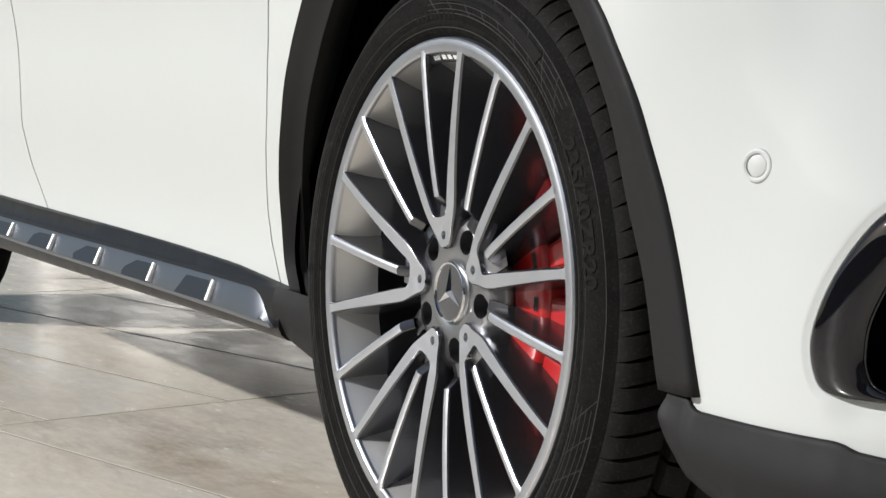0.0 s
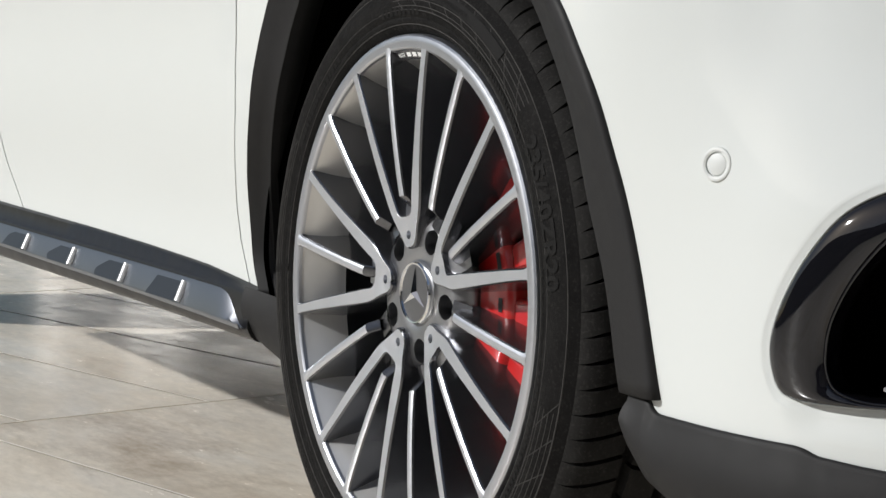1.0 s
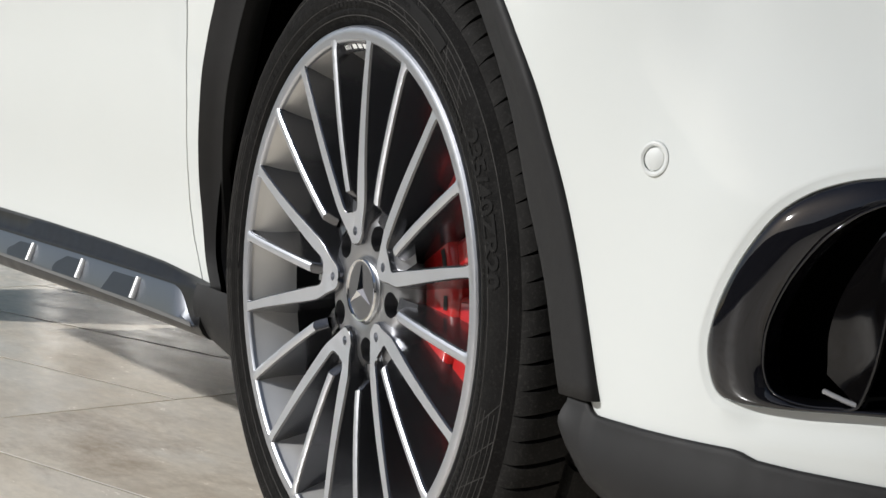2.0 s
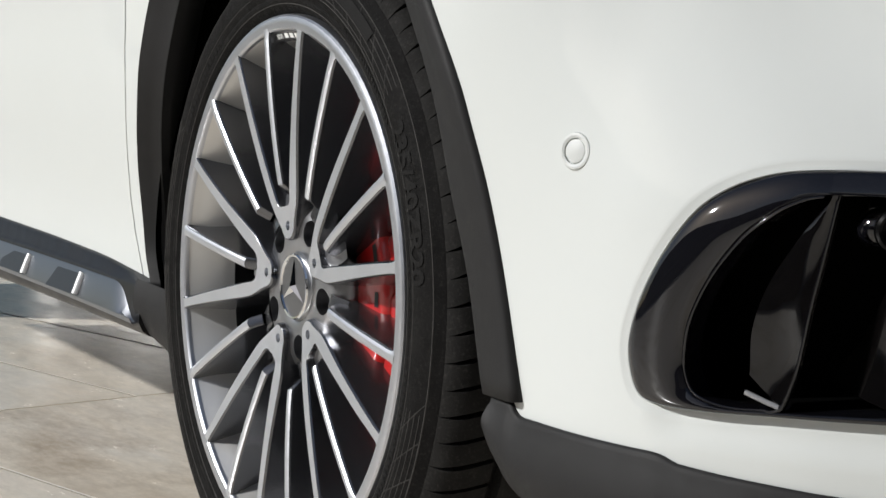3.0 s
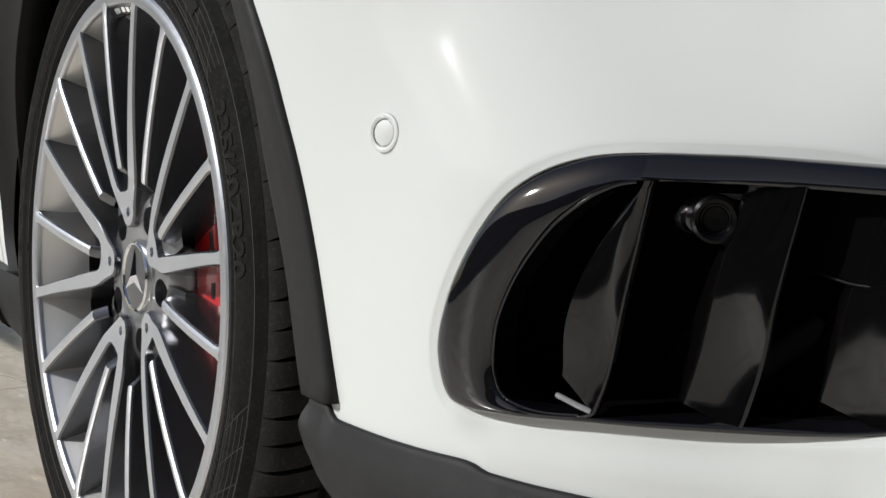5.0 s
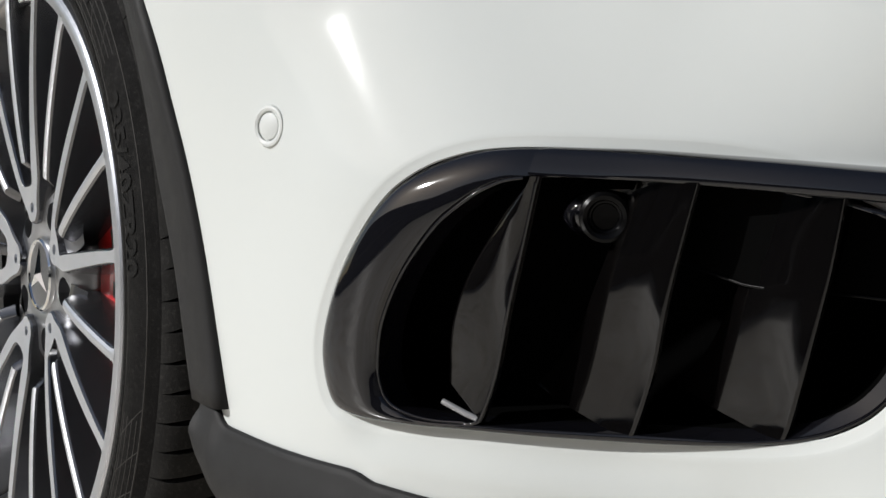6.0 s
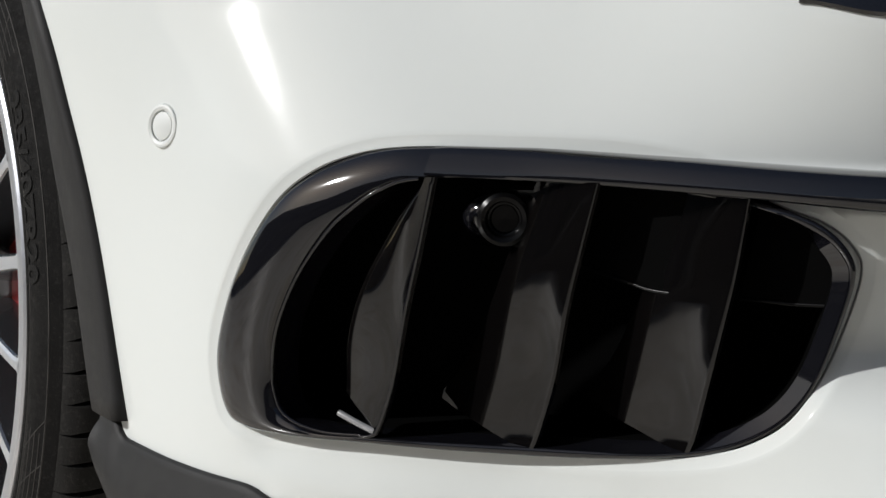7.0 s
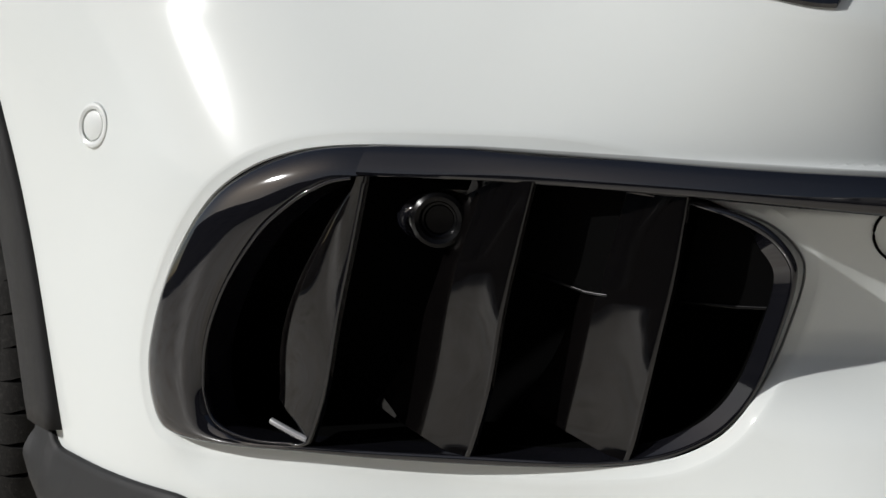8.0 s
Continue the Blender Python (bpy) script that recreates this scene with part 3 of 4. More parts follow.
def bar():
    """The black blade that runs on from the intake along the bumper."""
    rows = []
    for s in np.linspace(0.31, 0.97, 70):
        top = float(np.interp(s, [0.26, 0.288, 0.317, 0.37, 0.416, 0.463, 0.508, 0.549, 0.595, 1.0], [0.491, 0.497, 0.500, 0.501, 0.500, 0.499, 0.4975, 0.4965, 0.496, 0.493]))
        low = float(np.interp(s, [0.40, 0.50, 0.6, 1.0], [0.4840, 0.4815, 0.477, 0.474]))
        prof = [(top + 0.0006, -0.035), (top, 0.0), (top - 0.001, 0.0016), (top * 0.7 + low * 0.3, 0.0040), (top * 0.35 + low * 0.65, 0.0058), (low + 0.0018, 0.0062),
                (low, 0.004), (low - 0.0004, -0.002), (low, -0.03)]
        grow = 0.30 + 0.70 * step(s, 0.31, 0.50)
        rows.append([skin(np.float64(s), np.float64(z), ledge(s, z) + (o * grow + 0.0012 if o > 0 else o)) for z, o in prof])
    return finish("bar", grid_mesh("bar", rows), GLOSS, VENT, "gloss black horizontal blade", smooth=75)


bar()


def slat(front_pts, way, heights, depths, waist, name="slat"):
    """An upright blade that runs back along way from its front edge, as deep at each height as depths say."""
    line = catmull(front_pts, 8)
    foot, head = line[0][1], line[-1][1]
    back = catmull(list(zip(heights, depths)), 8)
    run_back = np.array(way) / np.linalg.norm(way)

    def at(u, t, aside=0.0, ahead=0.0):
        low = foot + 0.020 * t
        z = low + (head - low) * u
        f = lip(np.interp(z, line[:, 1], line[:, 0]), np.float64(z), 0.001)
        # the face leans over a little against its front edge
        lean = (0.07 * max(z - waist, 0.0) - 0.045 * (z - 0.40)) * min(1.0, t / 0.4)
        return f + run_back * float(np.interp(z, back[:, 0], back[:, 1])) * t + np.array([ahead, aside + lean - 0.0015 * math.sin(math.pi * t), 0])

    rows = []
    for u in np.linspace(0, 1, 48):
        row = [at(u, t) for t in (1.0, 0.75, 0.5, 0.25, 0.15, 0.08, 0.015)]
        row += [at(u, 0.0, 0.0002, 0.0006), at(u, 0.0, 0.0010, 0.0014), at(u, 0.0, 0.0032, 0.0012), at(u, 0.0, 0.0042, 0.0)]
        row += [at(u, t, 0.0046) for t in (0.03, 0.15, 0.5, 0.75, 1.0)]
        rows.append(row)
    return finish(name, grid_mesh(name, rows, wrap_v=True), SLAT, VENT, "satin black upright slat", smooth=40)


BACKWARDS = (-0.975, -0.22, 0)
slat([(0.287, 0.3345), (0.2905, 0.342), (0.298, 0.366), (0.305, 0.407), (0.312, 0.441), (0.320, 0.4835)], BACKWARDS,
     [0.3345, 0.355, 0.385, 0.420, 0.455, 0.477, 0.4835], [0.034, 0.039, 0.045, 0.038, 0.020, 0.005, 0.002], 0.460)
slat([(0.381, 0.3345), (0.386, 0.348), (0.394, 0.378), (0.400, 0.417), (0.407, 0.450), (0.415, 0.485)], BACKWARDS,
     [0.3345, 0.343, 0.358, 0.390, 0.428, 0.485], [0.114, 0.101, 0.083, 0.064, 0.052, 0.042], 0.440)
slat([(0.470, 0.3435), (0.474, 0.354), (0.480, 0.380), (0.486, 0.409), (0.493, 0.444), (0.4985, 0.485)], BACKWARDS,
     [0.3435, 0.352, 0.367, 0.390, 0.430, 0.485], [0.108, 0.097, 0.084, 0.068, 0.056, 0.044], 0.428)

# proud rim that runs round the first duct and up its slat
duct = [skin(np.float64(a), np.float64(b), -0.0002) for a, b in np.vstack([INNER[6 * 8:0:-1], INNER[:22 * 8:-1]])]
duct += [lip(np.float64(a), np.float64(b), 0.0012) for a, b in catmull([(0.2780, 0.3320), (0.2850, 0.3338), (0.2895, 0.3390), (0.2985, 0.366), (0.3055, 0.407), (0.3125, 0.441), (0.3200, 0.4800)], 6)]
bm = bmesh.new()
tube_bm(bm, [tuple(np.ravel(q)) for q in duct], 0.0012, 10)
part("duct_rim", bm, GLOSS, VENT, "gloss black rim of the first duct")

# bright foot at the bottom of the first slat
bm = bmesh.new()
rail = [skin(np.float64(s), np.float64(z), o) for s, z, o in ((0.2600, 0.3435, -0.004), (0.266, 0.3418, -0.003), (0.276, 0.3387, -0.002), (0.2860, 0.3360, -0.001))]
tube_bm(bm, rail, 0.0020, 12)
part("foot", bm, FOOT, VENT, "rounded slat foot")

# inner upper panels between the slats, with a rounded lower lip
for s0, s1, low, deep in ((0.399, 0.4760, (0.4360, 0.4270, 0.4260), (-0.028, -0.016, -0.008)), (0.4900, 0.543, (0.4256, 0.4250, 0.4262), (-0.024, -0.020, -0.016))):
    rows = []
    for t in np.linspace(0, 1, 16):
        s = s0 + (s1 - s0) * t
        zl, o = np.interp(t, [0, 0.55, 1], low), np.interp(t, [0, 0.55, 1], deep)
        rows.append([lip(np.float64(s + 0.18 * max(z - zl, 0)), np.float64(z), o + d) for z, d in ((0.4845, 0.0), (zl + 0.012, 0.0), (zl + 0.004, 0.0008), (zl + 0.0014, 0.0010), (zl + 0.0003, 0.0), (zl, -0.002), (zl + 0.001, -0.05))])
    finish("panel", grid_mesh("panel", rows), CAVE, VENT, "black inner panel", smooth=45)
    bm = bmesh.new()
    tube_bm(bm, [tuple(np.ravel(r[4] * 0.5 + r[3] * 0.5)) for r in rows], 0.0013, 10)
    part("lip", bm, EYE, VENT, "rounded lower lip of the panel")

# the small parking camera under the blade
eye_at = Vector((0.7232, 0.1292, 0.4612))
eye_turn = Matrix.Translation(eye_at) @ Vector((0.80, -0.60, -0.02)).to_track_quat("-Y", "Z").to_matrix().to_4x4()
eye = finish("parking_camera", grid_mesh("parking_camera", lathe([(0.0, 0.0030), (0.0070, 0.0028), (0.0078, 0.0010), (0.0088, 0.0006), (0.0098, -0.0024), (0.0120, -0.0034), (0.0140, -0.002),
                                                               (0.0148, 0.003), (0.0140, 0.012), (0.0120, 0.040)], 48), wrap_u=True), EYE, VENT, "round black parking camera", smooth=40)
eye.matrix_local = eye_turn @ Matrix.Scale(1.06, 4)
bm = bmesh.new()
bmesh.ops.create_icosphere(bm, subdivisions=4, radius=1.0, matrix=eye_turn @ Matrix.Translation((-0.0055, 0.0215, -0.0005)) @ Matrix.Diagonal((0.0205, 0.0150, 0.0150, 1)))
part("collar", bm, GLOSS, VENT, "black camera collar")
bm = bmesh.new()
box_bm(bm, (0.026, 0.018, 0.019), eye_turn @ Matrix.Translation((0.0145, 0.0140, -0.0160)) @ Matrix.Rotation(radians(55), 4, "Y"), 0.004, 3)
part("arm", bm, EYE, VENT, "black camera bracket")
bm = bmesh.new()
box_bm(bm, (0.05, 0.03, 0.03), Matrix.Translation((0.690, 0.166, 0.466)) @ Matrix.Rotation(radians(36), 4, "Z"), 0.006)
part("housing", bm, GLOSS, VENT, "black camera housing")


# ---- parking sensor in the bumper ----
centre = skin(np.float64(0.1010), np.float64(0.502), 0.0)
sensor = finish("parking_sensor", grid_mesh("parking_sensor", lathe([(0.0, -0.0006), (0.0080, -0.0005), (0.0087, -0.0002), (0.0090, 0.0020), (0.0096, 0.0020), (0.0100, -0.0006),
                                                                  (0.0118, -0.0013), (0.0133, -0.0010), (0.0140, 0.0004), (0.0146, 0.003), (0.0152, 0.008)], 64), wrap_u=True), SENSOR, car,
                "round white parking sensor with a ring", smooth=25)
ahead_pt, over_pt = skin(np.float64(0.1110), np.float64(0.502)), skin(np.float64(0.1010), np.float64(0.512))
face = Vector(np.cross(ahead_pt - centre, over_pt - centre)).normalized()
face = (Matrix.Rotation(radians(6), 3, "Z") @ face).normalized()
sensor.matrix_local = Matrix.Translation(Vector(centre) + face * 0.0010) @ face.to_track_quat("-Y", "Z").to_matrix().to_4x4()


bm = bmesh.new()
tube_bm(bm, [(0.0142 * math.cos(a), 0.0003, 0.0142 * math.sin(a)) for a in np.linspace(0, 2 * math.pi, 49)], 0.0004, 6)
ring_gap = part("gap", bm, CAVE, car, "thin dark gap round the sensor")
ring_gap.matrix_local = sensor.matrix_local.copy()
bm = bmesh.new()
tube_bm(bm, [(0.0093 * math.cos(a), 0.0004, 0.0093 * math.sin(a)) for a in np.linspace(0, 2 * math.pi, 49)], 0.0004, 6)
face_gap = part("gap", bm, CAVE, car, "thin dark gap round the sensor")
face_gap.matrix_local = sensor.matrix_local.copy()


# ---- headlight edge and towing cover ----
def headlight():
    rows = []
    for t in np.linspace(0, 1, 24):
        s = 0.496 + 0.062 * t
        low = 0.583 - 0.006 * step(t, 0.0, 0.8) + 0.020 * step(t, 0.86, 1.0)
        rows.append([skin(np.float64(s), np.float64(z), o) for z, o in ((low - 0.0006, -0.006), (low, 0.0015), (low + 0.002, 0.0035), (low + 0.02, 0.004), (0.66, 0.004), (0.72, 0.004))])
    return finish("headlight", grid_mesh("headlight", rows), LENS, car, "dark glossy headlight unit", smooth=45)


headlight()
bm = bmesh.new()
ring = []
for a in np.linspace(0, 2 * math.pi, 40):
    s, z = np.float64(0.6085 + 0.0207 * math.cos(a)), np.float64(0.4660 + 0.0158 * math.sin(a))
    ring.append(skin(s, z, 0.0006 - 0.034 * step(s, 0.505, 0.610) * step(z, 0.488, 0.480)))
tube_bm(bm, ring, 0.0008, 6)
part("tow_cover", bm, CAVE, car, "round towing eye cover gap")


# ---- front wheel ----
def wheel_rim():
    prof = [(0.2480, 0.0050), (0.2490, 0.0022), (0.2502, 0.0008), (0.2510, 0.0002), (0.2555, -0.0006), (0.2595, -0.0005), (0.2620, 0.0004), (0.2638, 0.0022), (0.2646, 0.0050), (0.2650, 0.010), (0.262, 0.016)]
    ob = finish("wheel", grid_mesh("wheel", lathe(prof, 180), wrap_u=True), RING, car, "twenty-spoke alloy wheel, machined faces over dark flanks", smooth=20)
    ob.location = HUB
    return ob


WHEEL = wheel_rim()
finish("barrel", grid_mesh("barrel", lathe([(0.2492, 0.004), (0.2478, 0.0065), (0.2425, 0.015), (0.2290, 0.036), (0.2262, 0.044), (0.2240, 0.049)], 128), wrap_u=True), BARREL, WHEEL, "silver rim barrel", smooth=40)
finish("inner_barrel", grid_mesh("inner_barrel", lathe([(0.2240, 0.049), (0.2235, 0.056), (0.2240, 0.10), (0.2310, 0.19), (0.2450, 0.215), (0.255, 0.222)], 128), wrap_u=True), WELL, WHEEL, "inner rim barrel, its shade put into the colour", smooth=40)


def disc_point(r, a, y):
    return np.array([r * math.cos(a), y, r * math.sin(a)])


def blade(rows_2d, name="spoke", depth=0.050, flank=0.0060, close_inner=True, label=""):
    """A spoke from rows of (centre x, centre z, width, front y): machined face, chamfers and sloping dark flanks."""
    pts, n = [], len(rows_2d)
    c = np.array([(r[0], r[1]) for r in rows_2d])
    way = np.gradient(c, axis=0)
    way /= np.linalg.norm(way, axis=1)[:, None]
    side = np.stack([-way[:, 1], way[:, 0]], -1)
    for i, (x, z, w, y) in enumerate(rows_2d):
        h = w / 2
        row = []
        for off_w, dy in ((-h - flank, depth), (-h - flank * 0.35, depth * 0.45), (-h - 0.0006, 0.0022), (-h + 0.0006, 0.0004), (-h + 0.0014, 0.0), (-h * 0.45, -0.0009), (0.0, -0.0012), (h * 0.45, -0.0009), (h - 0.0014, 0.0), (h - 0.0006, 0.0004),
                          (h + 0.0006, 0.0022), (h + flank * 0.35, depth * 0.45), (h + flank, depth)):
            row.append((x + side[i, 0] * off_w, y + dy, z + side[i, 1] * off_w))
        pts.append(row)
    if close_inner:
        x, z, w, y = rows_2d[0]
        low = [(px - way[0, 0] * 0.010, max(py, y + 0.012), pz - way[0, 1] * 0.010) for px, py, pz in pts[0]]
        pts.insert(0, low)
    mesh = grid_mesh(name, pts)
    m = len(pts[0]) - 1
    index = [0 if 3 <= j <= 8 and not (close_inner and i == 0) else 1 for i in range(len(pts) - 1) for j in range(m)]
    ob = finish(name, mesh, [FACE, DARK], WHEEL, label, smooth=16)
    ob.data.polygons.foreach_set("material_index", index)
    return ob


def polar_rows(start, stop, w0, w1, y0, y1, bow=0.0, flare=1.55, steps=22):
    """Rows of a spoke from start to stop, both (radius, degrees), widening where it meets the ring."""
    a = np.array([start[0] * math.cos(radians(start[1])), start[0] * math.sin(radians(start[1]))])
    b = np.array([stop[0] * math.cos(radians(stop[1])), stop[0] * math.sin(radians(stop[1]))])
    cross = np.array([-(b - a)[1], (b - a)[0]])
    rows = []
    for t in np.linspace(0, 1, steps):
        p = a + (b - a) * t + cross * bow * 4 * t * (1 - t)
        w = w0 + (w1 - w0) * t
        w *= 1 + (flare - 1) * max(0, (t - 0.93) / 0.07) ** 2
        rows.append((p[0], p[1], w, y0 + (y1 - y0) * min(1, t * 1.1) ** 0.8 - 0.0020 * math.sin(math.pi * min(1, 0.12 + 0.88 * t))))
    return rows


# one half of a forked arm, as pairs of inner and outer edge points (radial, sideways) in the frame of its bolt
ARM_IN = catmull([(0.0485, 0.0), (0.056, 0.0), (0.064, 0.0), (0.072, 0.0), (0.0784, 0.0), (0.0796, 0.0085), (0.0835, 0.0140), (0.102, 0.0208), (0.150, 0.0385), (0.200, 0.0570), (0.2340, 0.0700), (0.2440, 0.0700)], 4)
ARM_OUT = catmull([(0.0462, 0.003), (0.0480, 0.0085), (0.053, 0.0130), (0.061, 0.0172), (0.070, 0.0225), (0.078, 0.0275), (0.088, 0.0325), (0.108, 0.0395), (0.150, 0.0535), (0.200, 0.0702), (0.2340, 0.0828), (0.2410, 0.0900)], 4)


def half_arm(base, hand):
    a = radians(base)
    along, side = np.array([math.cos(a), math.sin(a)]), np.array([-math.sin(a), math.cos(a)]) * hand
    rows = []
    for i, (p, q) in enumerate(zip(ARM_IN, ARM_OUT)):
        r = math.hypot(*(p + q) / 2)
        y = 0.0145 - 0.0143 * float(np.clip((r - 0.062) / 0.185, 0, 1)) ** 0.8 - 0.0020 * math.sin(math.pi * float(np.clip((r - 0.062) / 0.185, 0, 1)))
        cross = (q - p) / np.linalg.norm(q - p)
        open_in = 1.0 if p[1] > 0.004 else 0.0
        deep = 0.044
        row = []
        for base_pt, shift, dy in ((p, -0.0045 * open_in, deep), (p, -0.0018 * open_in, deep * 0.45), (p, -0.0004 * open_in, 0.0020 * open_in), (p, 0.0008 * open_in, 0.0003 * open_in), (p, 0.0014 * open_in, 0.0), ((p + q) / 2, 0.0, 0.0),
                                   (q, -0.0014, 0.0), (q, -0.0008, 0.0003), (q, 0.0004, 0.0020), (q, 0.0020, deep * 0.45), (q, 0.0055, deep)):
            c = base_pt + cross * shift
            w = along * c[0] + side * c[1]
            row.append((w[0], y + dy, w[1]))
        rows.append(row)
    n = len(rows[0])
    mesh = grid_mesh("arm", rows, wrap_v=True, flip=hand < 0)
    bm = bmesh.new()
    bm.from_mesh(mesh)
    bm.verts.ensure_lookup_table()
    bm.faces.new([bm.verts[j] for j in range(n)])
    bm.faces.new([bm.verts[len(bm.verts) - n + j] for j in range(n)])
    bmesh.ops.remove_doubles(bm, verts=bm.verts, dist=1e-6)
    bmesh.ops.recalc_face_normals(bm, faces=bm.faces)
    for f in bm.faces:
        f.material_index = 0 if f.normal.y < -0.93 else 1
    bm.to_mesh(mesh)
    bm.free()
    ob = finish("arm", mesh, [FACE, DARK], WHEEL, "forked spoke arm", smooth=16)
    mid = (0.0600 * math.cos(a), 0.0600 * math.sin(a))
    cutter = rod(0.0046, -0.02, 0.034, *mid)
    cutter.matrix_world = Matrix.Translation(HUB)
    return carve(ob, [cutter])


for k in range(5):
    base = THETA + 72 * k
    for hand in (1, -1):
        half_arm(base, hand)
    blade(polar_rows((0.100, base), (0.2535, base), 0.0104, 0.0106, 0.0090, 0.0004), "spoke")
    blade(polar_rows((0.100, base + 36), (0.2535, base + 36), 0.0104, 0.0106, 0.0095, 0.0005), "spoke")
    rows = [[disc_point(r, radians(base) + w / r, 0.018 + 0.006 * step(r, 0.075, 0.105)) for w in np.linspace(-0.016, 0.016, 6)] for r in np.linspace(0.070, 0.112, 10)]
    finish("gusset", grid_mesh("gusset", rows), GREY, WHEEL, smooth=40)
    for hand in (1, -1):
        rows = [[disc_point(r, radians(base + 36) + w / r, 0.021 + 0.008 * step(r, 0.07, 0.12) + abs(w) * 0.2) for w in np.linspace(0, 0.011 * hand, 9)] for r in np.linspace(0.074, 0.102, 14)]
        finish("gusset", grid_mesh("gusset", rows, flip=hand < 0), DARK, WHEEL, smooth=40)

hub_points = lathe([(0.0, 0.030), (0.030, 0.030), (0.0325, 0.0235), (0.036, 0.0215), (0.050, 0.0205), (0.068, 0.0215), (0.078, 0.026), (0.086, 0.040), (0.080, 0.075), (0.0, 0.075)], 96)
bm = bmesh.new()
bm.from_mesh(grid_mesh("hub", hub_points, wrap_u=True))
bmesh.ops.remove_doubles(bm, verts=bm.verts, dist=1e-6)
hub = part("hub", bm, GREY, WHEEL, "grey lacquered hub with five bolt bores", smooth=40)
hub_cutters = []
for k in range(5):
    a = radians(THETA + 36 + 72 * k)
    hub_cutters.append(rod(0.0128, 0.0, 0.062, 0.0600 * math.cos(a), 0.0600 * math.sin(a)))
    hub_cutters[-1].matrix_world = Matrix.Translation(HUB)
carve(hub, hub_cutters)
for k in range(5):
    a = radians(THETA + 36 + 72 * k)
    bm = bmesh.new()
    bmesh.ops.create_cone(bm, cap_ends=True, segments=6, radius1=0.0085, radius2=0.0085, depth=0.02,
                          matrix=Matrix.Translation((0.060 * math.cos(a), 0.054, 0.060 * math.sin(a))) @ Matrix.Rotation(radians(90), 4, "X"))
    part("wheel_bolt", bm, CAVE, WHEEL, "black wheel bolt", smooth=0)
cap = finish("centre_cap", grid_mesh("centre_cap", lathe([(0.0, 0.0180), (0.0275, 0.0185), (0.0288, 0.0188), (0.0295, 0.0172), (0.0312, 0.0168), (0.0325, 0.0185), (0.0330, 0.028)], 72), wrap_u=True),
             [CAP, CHROME], WHEEL, "grey centre cap with a chrome ring", smooth=30)
cap.data.polygons.foreach_set("material_index", [1 if j >= 2 else 0 for i in range(72) for j in range(6)])
bm = bmesh.new()
for k in range(3):
    a = radians(THETA - 10 + 120 * k)
    tip = disc_point(0.0275, a, 0.0178)
    sides = [disc_point(0.0048, a + radians(60) * h, 0.0180) for h in (1, -1)]
    top = bm.verts.new((0, 0.0135, 0))
    ends = [bm.verts.new(p) for p in (sides[0], tip, sides[1])]
    bm.faces.new((top, ends[0], ends[1]))
    bm.faces.new((top, ends[1], ends[2]))
part("emblem", bm, CHROME, WHEEL, "plain three-armed chrome emblem", smooth=0)

# small lettered plate on the rim between two spokes
rows = [[disc_point(r, radians(a), y) for r, y in ((0.2495, 0.0040), (0.2480, 0.0052), (0.2400, 0.0085), (0.2390, 0.0100), (0.2400, 0.016))] for a in np.linspace(THETA - 1.6, THETA - 16.4, 16)]
finish("badge", grid_mesh("badge", rows), DARK, WHEEL, "dark plate with white lettering bars", smooth=35)
for k in range(8):
    a, wide = (THETA - 3.4 - 0.60 * k, 0.0012) if k < 5 else (THETA - 8.2 - 2.75 * (k - 5), 0.0085)
    rows = [[disc_point(r, radians(a) + w / r - (0.244 - r) * 0.9, y) for w in np.linspace(-wide / 2, wide / 2, 3)] for r, y in ((0.2418, 0.0073), (0.2462, 0.0054))]
    finish("badge_bar", grid_mesh("badge_bar", rows), WHITE_INK, WHEEL, smooth=0)


# ---- tyre ----
def ground_clamp(points):
    pts = np.array(points)
    low = pts[..., 2] < -0.3445
    pts[..., 2] = np.where(low, -0.3445, pts[..., 2])
    return pts


TYRE_OUT = [(0.2600, 0.016), (0.2655, 0.0090), (0.2685, 0.0036), (0.2715, 0.0015), (0.2755, -0.0010), (0.2790, -0.0015), (0.2810, -0.0008), (0.2830, -0.0016), (0.2900, -0.0030),
            (0.2960, -0.0030), (0.3020, -0.0022), (0.3080, -0.0002), (0.3130, 0.0026), (0.3150, 0.0034), (0.3162, 0.0052), (0.3220, 0.0090), (0.3250, 0.0128), (0.3285, 0.0220)]


def tyre():
    prof = TYRE_OUT + [(0.3340, 0.034), (0.3352, 0.060), (0.3352, 0.20)] + [(0.325, 0.225), (0.305, 0.238), (0.28, 0.236), (0.262, 0.222)]
    ob = finish("tyre", grid_mesh("tyre", ground_clamp(lathe(prof, 240)), wrap_u=True), RUBBER, WHEEL, "black low-profile tyre with a lettered sidewall", smooth=40)
    return ob


tyre()


